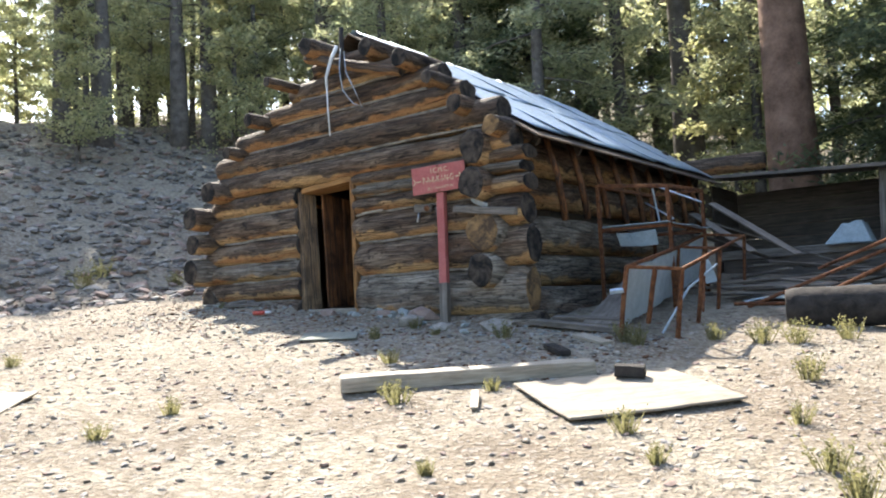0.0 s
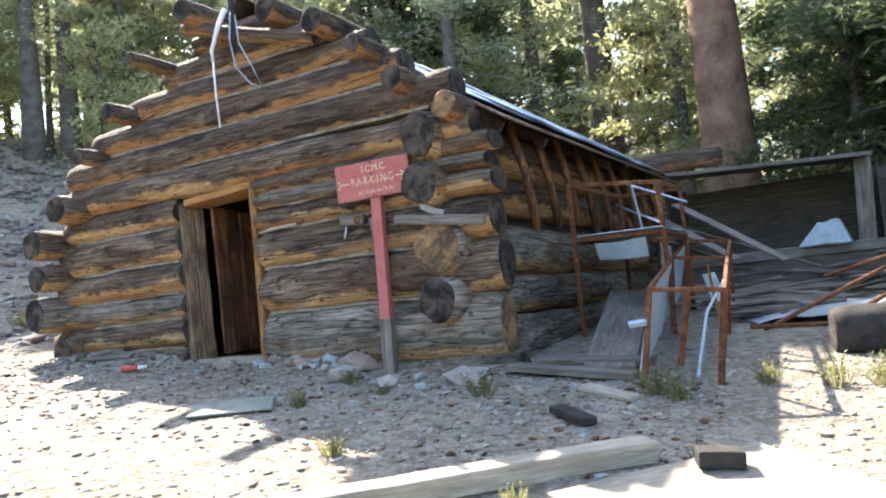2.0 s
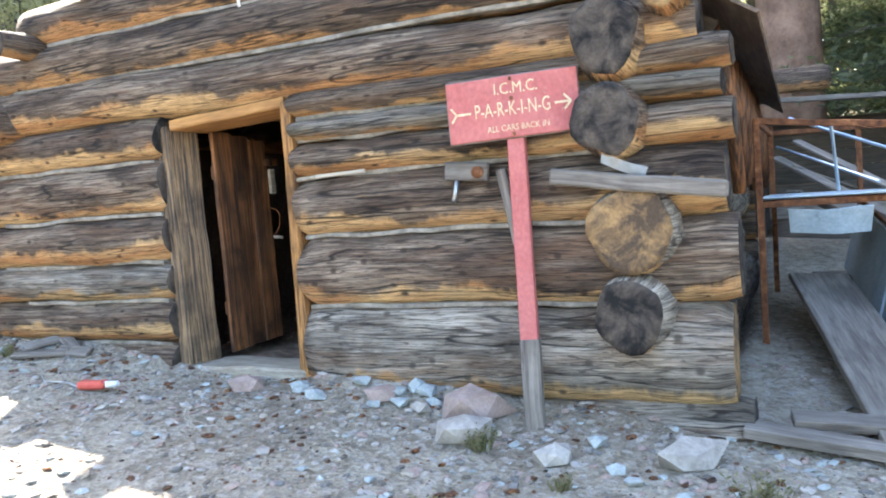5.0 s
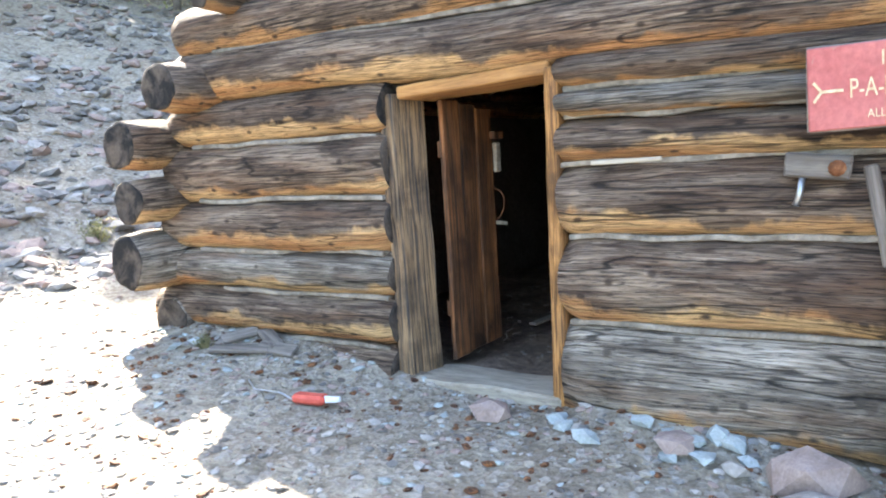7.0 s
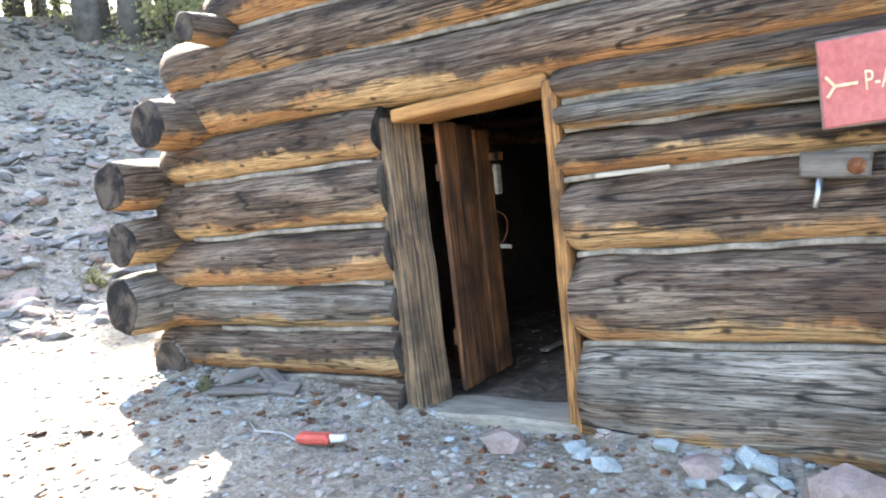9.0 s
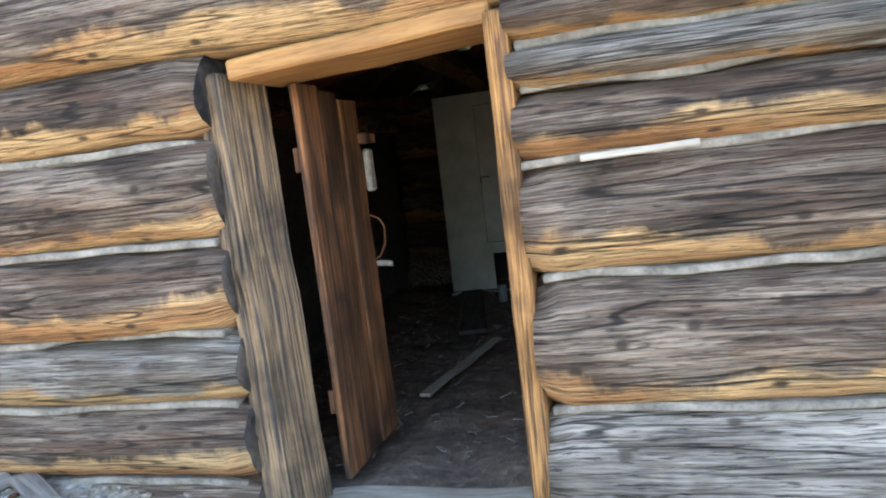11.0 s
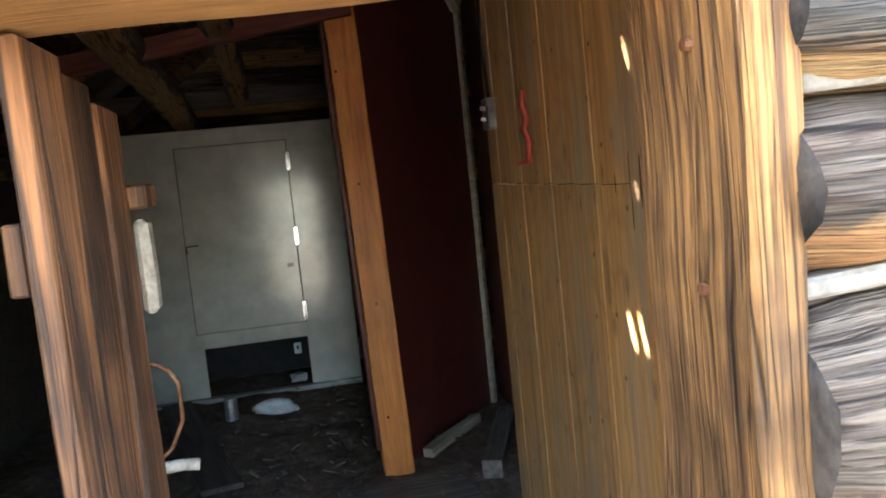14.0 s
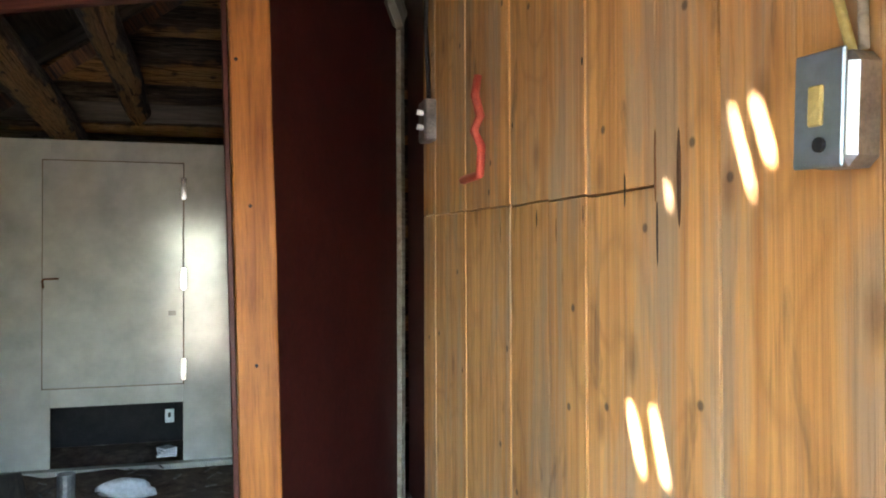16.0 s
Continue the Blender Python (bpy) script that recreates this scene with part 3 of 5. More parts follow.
def slope_pose(side, y, down, lift=0.0):
    """A place on the roof: side +1 or -1, metres down from the ridge."""
    s = math.sin(SL) * lift
    return Matrix.Translation((side * (down * math.cos(SL) + s), y, RIDGE_Z - down * math.sin(SL) + lift * math.cos(SL))) @ pose(0, 0, 0, 0, math.degrees(SL) * side, 0)


SLITS = {4: ((1.785, 1.798, 1.02, 1.06), (1.84, 1.852, 1.02, 1.065)), 5: ((1.715, 1.742, 1.195, 1.24), (1.775, 1.786, 1.195, 1.265), (1.96, 1.97, 1.25, 1.27)), 6: ((2.12, 2.145, 1.47, 1.526), (2.192, 2.217, 1.472, 1.526))}
for side in (1, -1):
    for k in range(16):
        d = 0.11 + 0.218 * k
        if side < 0 and k in SLITS:
            # split boards let slits of sun in
            y0 = 0.05
            for s0, s1, h0, h1 in SLITS[k] + ((6.75, 6.75, 0, 0),):
                part("roof_board", bx(0.2185, s0 - y0, 0.022, None, 0.003), M_DECK, cabin, "", slope_pose(side, (y0 + s0) / 2, d))
                y0 = s1
                for e0, e1 in ((d - 0.109, h0), (h1, d + 0.109)):
                    if s1 > s0 and e1 - e0 > 0.004:
                        part("roof_board", bx(e1 - e0, s1 - s0, 0.022, None, 0.0), M_DECK, cabin, "", slope_pose(side, (s0 + s1) / 2, (e0 + e1) / 2))
            continue
        part("roof_board", bx(0.2195 if side > 0 else 0.2185, 6.7, 0.022, None, 0.003), M_DECK, cabin, "", slope_pose(side, 3.4, d))


def tin_sheet(w, ln, seed):
    """Corrugated sheet, ribs running down the slope (x)."""
    vs, fs, nyy, nxx = [], [], 40, 10
    for i in range(nxx + 1):
        for j in range(nyy + 1):
            x, y = ln * (i / nxx - 0.5), w * (j / nyy - 0.5)
            z = 0.009 * math.cos(math.tau * y / 0.076) + 0.02 * noise.noise(Vector((x * 1.2, y * 1.2, seed)))
            vs.append((x, y, z))
    for i in range(nxx):
        for j in range(nyy):
            a = i * (nyy + 1) + j
            fs.append((a, a + 1, a + nyy + 2, a + nyy + 1))
    return mesh_from("tin_sheet", vs, fs, [M_TIN])


for side in (1, -1):
    for j in range(9):
        if side < 0 and j > 6:
            continue
        for k in range(2):
            if side < 0 and ((k == 1 and j in (1, 3)) or (k == 0 and j == 2)):
                continue
            ob = new("tin_sheet", tin_sheet(0.80, 1.76, j * 3 + k + side * 50))
            ob.matrix_basis = slope_pose(side, (0.62 if side > 0 else 0.55) + 0.72 * j + (0.04 if k else 0), 0.84 + 1.58 * k, 0.05 + 0.012 * (1 - k) + 0.014 * (j % 2)) @ pose(0, 0, 0, 0, 0, random.uniform(-0.3, 0.3))
            ob.parent = cabin
            m = ob.data
            bmx = bmesh.new()
            bmx.from_mesh(m)
            bmesh.ops.solidify(bmx, geom=bmx.faces[:], thickness=0.003)
            bmx.to_mesh(m)
            bmx.free()
# added boards that keep daylight from leaking between the side-wall logs
for s, x in ((1, 2.06), (-1, -2.52)):
    part('wall_lining', bx(0.02, 6.0, 2.3, None, 0.003), M_SHEDW, cabin, 'dark board added to stop daylight between the logs', Matrix.Translation((x, 3.3, 1.0)))
# poles leaning under the east eave
for i in range(9):
    y = 0.75 + 0.62 * i
    bm = tube(bmesh.new(), [(2.72, y + 0.22, 0.95 + 0.05 * (i % 3)), (2.70, y + 0.12, 1.5), (2.62, y, 2.0)], 0.045, 8, 0.04)
    part("eave_pole", bm, M_DOORW, cabin, "", None, True)

# door frame
part("door_post", bx(0.125, 0.27, 1.80, None, 0.012, 9, 0.016, 1), M_POST, cabin, "split grey and orange hewn door post", Matrix.Translation((-1.005, 0.11, 0.80)) @ pose(0, 0, 0, 0, -2.3, -13))
part("door_jamb", bx(0.075, 0.29, 1.84, None, 0.010, 12, 0.012, 3), M_JAMB, cabin, "deeply grained orange door jamb", Matrix.Translation((0.04, 0.085, 0.83)))
part("lintel", bx(0.98, 0.40, 0.075, None, 0.010, 6, 0.010, 4), M_LINTEL, cabin, "orange hewn lintel board", Matrix.Translation((-0.46, 0.15, 1.725)) @ pose(0, 0, 0, 0, -3.0, 0))
part("sill", bx(0.98, 0.40, 0.13, None, 0.016, 6, 0.022, 5), M_PLY, cabin, "worn grey-brown timber sill", Matrix.Translation((-0.44, 0.11, -0.075)))
for z in (0.35, 0.9, 1.24, 1.55):
    part("nail", tube(bmesh.new(), [(0.006, 0.05, z), (-0.006, 0.05, z)], 0.009, 8), M_RUST, cabin)

# door leaf: three boards, swung inwards
leaf = thing("door_1", Matrix.Translation((-0.848, 0.30, 0.0)) @ pose(0, 0, 0, 0, -1.5, 91), "weathered brown plank door standing open inwards", "door", kind="structure")
for i, (w, dz) in enumerate(((0.215, 0.0), (0.20, -0.02), (0.215, -0.05))):
    part("plank", bx(w - 0.008, 0.032, 1.64 + dz, None, 0.004, 8, 0.005, i), M_DOORW, leaf, "", Matrix.Translation((0.105 + 0.21 * i, 0.004 * (i % 2), 0.84 + dz / 2)))
for z in (0.35, 1.36):
    part("batten", bx(0.60, 0.028, 0.10, None, 0.004, 4, 0.004, z), M_DOORW, leaf, "", Matrix.Translation((0.32, 0.034, z)))
part("peg", tube(bmesh.new(), [(0.64, 0.0, 0.83), (0.66, -0.05, 0.825), (0.66, -0.085, 0.82)], 0.014, 10), M_PALE, leaf, "pale whittled wooden peg", None, True)
part("latch_block", bx(0.14, 0.04, 0.052, None, 0.006), M_DOORW, leaf, "red-brown wooden latch block", Matrix.Translation((0.66, -0.038, 1.43)))
paper = thing("paper_roll", leaf.matrix_basis @ Matrix.Translation((0.655, -0.033, 1.25)), "white paper bundle hung on the open door", "paper")
part("sheet", bx(0.075, 0.03, 0.20, None, 0.010, 4, 0.006, 3), M_PALE, paper, "", Matrix.Translation((0, 0, 0.03)))

# ---- inside ----
fl = bmesh.new()
bmesh.ops.create_grid(fl, x_segments=90, y_segments=90, size=0.5)
for v in fl.verts:
    v.co = Vector((-0.2 + v.co.x * 5.2, 3.25 + v.co.y * 6.0, -0.05))
    v.co.z += 0.05 * noise.fractal(v.co * 2.5, 1.0, 2.0, 4)
floor = part("floor", fl, M_FLOOR, None, "", None, True)
tagged(floor, "dark earth floor strewn with splinters and litter", "floor", kind="structure")

wall = thing("wall_boarded", Matrix.Translation((0.36, 0, 0)), "honey-coloured upright board lining wall", "wall", kind="structure")
y = 0.42
k = 0
WB = (0.20, 0.27, 0.16, 0.24, 0.17, 0.22, 0.14, 0.20, 0.16, 0.15, 0.14)
for w in WB:
    zj = 1.345 + 0.004 * k if y > 0.9 else 3.0
    for z0, z1 in ((-0.12, zj), (zj + 0.004, 2.75)):
        if z1 - z0 > 0.1:
            part("board", bx(0.022, w - 0.004, z1 - z0, None, 0.0007), M_BOARDW, wall, "", Matrix.Translation((0.011 + 0.002 * (k % 2), y + w / 2, (z0 + z1) / 2)))
    y += w
    k += 1
WALL_END = y
part("wall_end", bx(0.09, 0.05, 2.85, None, 0.004, 5, 0.004), M_PALE, wall, "", Matrix.Translation((0.065, WALL_END + 0.025, 1.3)))
part("wall_back", bx(0.03, WALL_END - 0.42, 2.8, None, 0.003), M_SHEDW, wall, "", Matrix.Translation((0.09, (WALL_END + 0.42) / 2, 1.3)))

post = thing("timber_post", Matrix.Translation((-0.09, 3.08, -0.05)), "orange-stained square timber post from floor to rafters", "post")
part("shaft", bx(0.155, 0.12, 2.9, None, 0.006, 10, 0.006, 8), M_ORANGE, post, "", Matrix.Translation((-0.065, 0, 1.43)) @ pose(0, 0, 0, 0, -1.5, 0))
part("side_batten", bx(0.022, 0.13, 2.7, None, 0.004), M_REDPLY, post, "dark red batten", Matrix.Translation((-0.158, 0.02, 1.5)) @ pose(0, 0, 0, 0, -1.5, 0))
for z in (0.32, 0.9, 1.5, 2.05):
    part("nail", tube(bmesh.new(), [(-0.06 + 0.03 * math.sin(9 * z) - 0.03 * z, -0.058, z), (-0.06 + 0.03 * math.sin(9 * z) - 0.03 * z, -0.068, z)], 0.007, 8), M_DBLACK, post)
panel = thing("red_panel", Matrix.Translation((0, 0, 0)), "dark oxblood plywood partition panel behind the post", "panel", kind="structure")
a, b2 = Vector((-0.10, 3.10, 0)), Vector((0.66, 4.16, 0))
d = b2 - a
ang = math.degrees(math.atan2(d.y, d.x))
part("sheet", bx(d.length, 0.018, 2.9, None, 0.002), M_REDPLY, panel, "", Matrix.Translation(((a + b2) / 2).to_tuple()[:2] + (1.38,)) @ pose(0, 0, 0, 0, 0, ang))
part("strip", bx(0.05, 0.03, 2.9, None, 0.003, 8, 0.003), M_PALE, panel, "pale nailed edge strip", Matrix.Translation((0.66, 4.12, 1.38)) @ pose(0, 0, 0, 0, 0, ang))
part("side_sheet", bx(0.018, 1.9, 2.9, None, 0.002), M_REDPLY, panel, "", Matrix.Translation((0.74, 3.3, 1.38)))
part("bracket", bx(0.2, 0.06, 0.16, None, 0.03), M_PALE, panel, "", Matrix.Translation((0.60, 3.95, 2.55)) @ pose(0, 0, 0, 0, 40, ang))

# cream cabinet
CX0, CX1, CY, CZ0, CZ1 = -1.74, -0.12, 5.25, -0.02, 1.99
cab = thing("cabinet", Matrix.Translation((0, CY, 0)), "large cream enamelled cabinet with one shut door and an open slot", "cabinet")
DX0, DX1, DZ0, DZ1 = -1.31, -0.50, 0.47, 1.86
HX0, HX1, HZ0, HZ1 = -1.27, -0.50, -0.0, 0.35
for nme, x0, x1, z0, z1 in (("stile", CX0, HX0, CZ0, CZ1), ("stile", HX1, CX1, CZ0, CZ1), ("rail", HX0, HX1, HZ1, DZ0 - 0.0), ("rail", HX0, HX1, DZ1, CZ1), ("backing", HX0, HX1, DZ0, DZ1)):
    dy = 0.02 if nme == "backing" else 0
    part(nme, bx(x1 - x0, 0.02, z1 - z0, None, 0.002), M_CREAM, cab, "", Matrix.Translation(((x0 + x1) / 2, 0.01 + dy, (z0 + z1) / 2)))
# thin dark strips paint the shade of the gap round the shut door
for sx0, sz0, w, hgt in (((DX0 + DX1) / 2, DZ1 + 0.003, DX1 - DX0 + 0.012, 0.006), ((DX0 + DX1) / 2, DZ0 - 0.003, DX1 - DX0 + 0.012, 0.006), (DX0 - 0.003, (DZ0 + DZ1) / 2, 0.006, DZ1 - DZ0), (DX1 + 0.003, (DZ0 + DZ1) / 2, 0.006, DZ1 - DZ0)):
    part("door_seal", bx(w, 0.008, hgt, None, 0.0), M_DOORW, cab, "dark strips painted as gap shade round the door", Matrix.Translation((sx0, -0.006, sz0)))
cdoor = part("door", bx(DX1 - DX0, 0.022, DZ1 - DZ0, None, 0.004), M_CREAM, cab, "", Matrix.Translation(((DX0 + DX1) / 2, -0.012, (DZ0 + DZ1) / 2)))
for z in (1.70, 1.13, 0.56):
    bm = bx(0.034, 0.014, 0.14, None, 0.004)
    tube(bm, [(0.0, -0.01, -0.06), (0.0, -0.01, 0.06)], 0.008, 8)
    part("hinge", bm, M_CHROME, cab, "bright steel hinge", Matrix.Translation((DX1 + 0.004, -0.028, z)))
part("latch", tube(bmesh.new(), [(0, 0, -0.05), (0, -0.03, -0.005), (0.01, -0.032, 0), (0.09, -0.03, 0.004)], 0.006, 6), M_RUST, cdoor, "small bent iron latch", Matrix.Translation((-0.40, -0.012, -0.03)), True)
part("label_plate", bx(0.045, 0.004, 0.03, None, 0.001), M_ROCK, cdoor, "", Matrix.Translation((0.34, -0.014, -0.25)))
part("base_ledge", bx(CX1 - CX0, 0.08, 0.035, None, 0.004), M_CREAM, cab, "", Matrix.Translation(((CX0 + CX1) / 2, -0.02, CZ0 - 0.02)))
part("plinth", bx(CX1 - CX0 - 0.02, 0.06, 0.13, None, 0.004), M_DOORW, cab, "dark wooden plinth", Matrix.Translation(((CX0 + CX1) / 2, 0.05, CZ0 - 0.10)))
for x in (CX0 + 0.01, CX1 - 0.01):
    part("side", bx(0.02, 0.70, CZ1 - CZ0, None, 0.002), M_CREAM, cab, "", Matrix.Translation((x, 0.37, (CZ0 + CZ1) / 2)))
part("top", bx(CX1 - CX0, 0.72, 0.02, None, 0.002), M_CREAM, cab, "", Matrix.Translation(((CX0 + CX1) / 2, 0.37, CZ1 - 0.01)))
# near-black sheet: the shade inside the open slot is put into its colour
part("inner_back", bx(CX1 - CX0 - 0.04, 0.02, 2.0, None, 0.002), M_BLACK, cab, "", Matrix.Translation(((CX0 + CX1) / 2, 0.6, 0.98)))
part("outlet_plate", bx(0.055, 0.012, 0.085, None, 0.004), M_WHITE, cab, "white outlet plate", Matrix.Translation((-0.585, 0.06, 0.255)))
part("outlet_slot", bx(0.016, 0.006, 0.03, None, 0.002), M_BLACK, cab, "", Matrix.Translation((-0.585, 0.052, 0.262)))
bm = bmesh.new()
for i in range(4):
    box(bm, 0.12 - 0.01 * i, 0.10, 0.012, Matrix.Translation((-0.60, 0.05, 0.0 + 0.014 * i)) @ pose(0, 0, 0, 0, 0, 12 * i), 0.002)
papers = thing("paper_stack", Matrix.Translation((0, CY, 0.012)), "crumpled white papers in the cabinet slot", "paper")
part("sheets", bm, M_WHITE, papers)

# rafters and beams under the roof
for i, (a, b2, r, mt) in enumerate((((-1.18, 2.4, 2.22), (-1.27, 6.2, 2.10), 0.105, M_LOG_DARK), ((-0.75, 2.4, 2.29), (-0.83, 6.2, 2.31), 0.085, M_LOG_DARK), ((-2.6, 3.6, 1.95), (-1.6, 6.1, 2.0), 0.05, M_DOORW),)):
    d = Vector(b2) - Vector(a)
    me = log_mesh("tie_log", d.length, r, r, 60 + i, [mt, M_END])
    ob = new("tie_log", me)
    ob.matrix_basis = Matrix.Translation(a) @ d.to_track_quat("X", "Z").to_matrix().to_4x4()
    ob.parent = cabin
beam_between("tie_beam", (-2.3, 3.30, 2.04), (-0.12, 3.02, 2.31), 0.05, 0.10, M_REDB, cabin, label="dark red cross beam")
beam_between("tie_beam", (-2.7, 6.0, 2.3), (2.3, 6.0, 2.3), 0.08, 0.14, M_SHEDW, cabin)
for i in range(6):
    y = 0.53 + i * 1.1
    for s in (1, -1):
        beam_between("rafter", (0, y, 3.66), (s * 2.65, y, 1.905), 0.05, 0.10, M_SHEDW, cabin, seed=i)
beam_between("brace", (-1.5, 4.6, 2.0), (-0.4, 5.2, 3.0), 0.05, 0.08, M_DOORW, cabin)
beam_between("brace", (-1.7, 3.7, 2.1), (-0.9, 4.9, 2.9), 0.05, 0.08, M_DOORW, cabin)


# ---- things in front of the cabin ----
def text_part(body, size, m, parent, name="lettering"):
    """Raised letters as one mesh."""
    cu = bpy.data.curves.new(name, "FONT")
    cu.body, cu.size, cu.extrude, cu.align_x, cu.align_y = body, size, 0.002, "CENTER", "CENTER"
    cu.resolution_u = 3
    tmp = bpy.data.objects.new(name, cu)
    me = bpy.data.meshes.new_from_object(tmp)
    bpy.data.objects.remove(tmp)
    bpy.data.curves.remove(cu)
    me.materials.clear()
    me.materials.append(M_CREAMTXT)
    ob = new(name, me)
    ob.matrix_basis = m
    ob.parent = parent
    return ob


SGX, SGY = 1.645, -0.17
sign = thing("parking_sign", Matrix.Translation((SGX, SGY, 0)) @ pose(0, 0, 0, 0, 0, 11), "faded red wooden parking sign on a red post", "sign")
sign.scale = (0.84, 1, 1)
part("post", bx(0.115, 0.095, 1.60, None, 0.006, 10, 0.006, 4), M_RED, sign, "", Matrix.Translation((0.012, -0.040, 0.80)) @ pose(0, 0, 0, -3.5, -0.6, 0))
part("post_foot", bx(0.128, 0.107, 0.56, None, 0.006, 4, 0.006, 4), M_BARN_Z, sign, "bare grey wooden foot", Matrix.Translation((0.022, -0.092, -0.04)) @ pose(0, 0, 0, -3.5, -0.6, 0))
face = part("board", bx(0.86, 0.022, 0.335, None, 0.006, 4, 0.004, 2), M_RED, sign, "", Matrix.Translation((0.0, -0.062, 1.515)) @ pose(0, 0, 0, 0, -1.8, 0))
part("board_edge", bx(0.872, 0.016, 0.347, None, 0.005, 8, 0.004, 5), M_BARN, sign, "worn bare edge", Matrix.Translation((0.0, -0.055, 1.515)) @ pose(0, 0, 0, 0, -1.8, 0))
FR = pose(0, 0, 0, 90, 0, 0)
text_part("I.C.M.C.", 0.088, Matrix.Translation((0.03, -0.0125, 0.098)) @ FR, face)
text_part("P-A-R-K-I-N-G", 0.095, Matrix.Translation((0.0, -0.0125, -0.012)) @ FR @ Matrix.Diagonal((0.86, 1.15, 1, 1)), face)
text_part("ALL CARS BACK IN", 0.048, Matrix.Translation((0.03, -0.0125, -0.115)) @ FR, face)
for s in (-1, 1):
    bm = bmesh.new()
    x0 = 0.295
    box(bm, 0.10, 0.004, 0.012, Matrix.Translation((s * (x0 + 0.03), 0, 0)))
    tip = x0 + (0.085 if s > 0 else 0.075)
    for q in (-1, 1):
        a = Vector((s * tip, 0, 0))
        b2 = a + (Vector((-0.045, 0, q * 0.04)) if s > 0 else Vector((-0.035, 0, q * 0.04)))
        dd = b2 - a
        box(bm, dd.length, 0.004, 0.012, Matrix.Translation((a + b2) / 2) @ dd.to_track_quat("X", "Z").to_matrix().to_4x4())
    part("arrow", bm, M_CREAMTXT, face, "", Matrix.Translation((0, -0.013, -0.012)))
for x, z in ((0, 0.15), (0.0, 0.045), (0.0, -0.15)):
    part("bolt", tube(bmesh.new(), [(0, 0.0, 0), (0, -0.008, 0)], 0.012, 8), M_RUST, face, "", Matrix.Translation((x, -0.010, z)))

# grey tool bracket nailed to the wall behind the sign
br = thing("wooden_bracket", Matrix.Translation((1.20, -0.13, 1.19)), "grey wooden bracket with an iron peg fixed to the logs", "bracket")
part("arm", bx(0.27, 0.05, 0.11, None, 0.01, 4, 0.006), M_BARN, br, "", pose(0.12, 0, 0, 0, 6, 0))
part("leg", bx(0.06, 0.04, 0.44, None, 0.008, 4, 0.006), M_BARN_Z, br, "", pose(0.36, 0.02, -0.22, 0, -10, 0))
part("peg", tube(bmesh.new(), [(0.06, -0.01, -0.05), (0.05, -0.02, -0.12), (0.035, -0.025, -0.17)], 0.014, 8), M_STEEL, br, "", None, True)
part("knob", tube(bmesh.new(), [(0.20, 0.0, -0.01), (0.20, -0.05, -0.012)], 0.035, 10), M_RUST, br, "", None, True)
pole = thing("hitch_pole", Matrix.Translation((2.19, -0.22, 1.05)), "long grey weathered pole fixed across the corner", "pole")
part("bar", bx(0.92, 0.07, 0.09, None, 0.012, 6, 0.01), M_BARN, pole, "", pose(0.1, 0, 0, 0, 8, -4))
part("tin_scrap", bx(0.26, 0.004, 0.07, None, 0, 4, 0.02), M_TIN, pole, "bent strip of tin", pose(0.05, -0.01, 0.10, 30, 24, 0))

# antler-like bleached branch and wire over the door
hang = thing("hanging_branch", Matrix.Translation((0.05, -0.33, 3.40)), "bleached white branch and wire hung on the gable", "branch")
part("branch", tube(bmesh.new(), [(0.10, 0, 0.10), (0.02, -0.03, -0.05), (-0.08, -0.05, -0.30), (-0.07, -0.05, -0.42)], 0.028, 8, 0.02), M_WHITE, hang, "", None, True)
part("cord", tube(bmesh.new(), [(-0.07, -0.05, -0.42), (-0.06, -0.06, -0.75), (-0.05, -0.05, -1.10)], 0.010, 6), M_WHITE, hang, "", None, True)
part("wire", tube(bmesh.new(), [(0.16, 0, 0.05), (0.17, -0.05, -0.25), (0.24, -0.07, -0.55), (0.40, -0.06, -0.75), (0.50, 0.0, -0.80), (0.40, -0.03, -0.55), (0.26, -0.02, -0.30), (0.22, 0, 0.0)], 0.008, 6), M_STEEL, hang, "", None, True)
part("stake", tube(bmesh.new(), [(0.14, 0.05, 0.35), (0.13, 0.04, -0.35)], 0.035, 8, 0.03), M_DBLACK, hang, "", None, True)


def lying(name, label, cat, x, y, sx, sy, sz, rz, mat, tilt=(0, 0), lift=0.0, cuts=5, rough=0.008, group=""):
    """A flat piece lying on the ground, following its slope."""
    gx = (ground_z(x + 0.3, y) - ground_z(x - 0.3, y)) / 0.6
    gy = (ground_z(x, y + 0.3) - ground_z(x, y - 0.3)) / 0.6
    nrm = Vector((-gx, -gy, 1)).normalized()
    q = Vector((0, 0, 1)).rotation_difference(nrm).to_matrix().to_4x4()
    SEED[0] += 1
    ob = part(name, bx(sx, sy, sz, None, min(0.006, sz / 3), cuts, rough, SEED[0]), mat, None, "",
              Matrix.Translation((x, y, ground_z(x, y) + sz / 2 + lift)) @ q @ pose(0, 0, 0, tilt[0], tilt[1], rz))
    return tagged(ob, label, cat, group)


lying("timber_beam", "long bleached square timber beam lying on dirt", "beam", 3.62, -2.56, 2.10, 0.15, 0.12, 46, M_PALE, rough=0.012, cuts=9)
lying("plywood_sheet", "weathered pale plywood sheet lying on the ground", "plywood", 4.86, -2.34, 1.36, 1.06, 0.02, 52, M_PLY, lift=0.02, rough=0.01)
lying("plywood_sheet", "weathered pale plywood sheet lying on the ground", "plywood", 0.75, -5.22, 0.75, 0.9, 0.02, 40, M_PLY, lift=0.03)
lying("wood_block", "short dark charred block lying on plywood", "block", 4.74, -1.96, 0.24, 0.14, 0.09, 20, M_DBLACK, lift=0.05, rough=0.02)
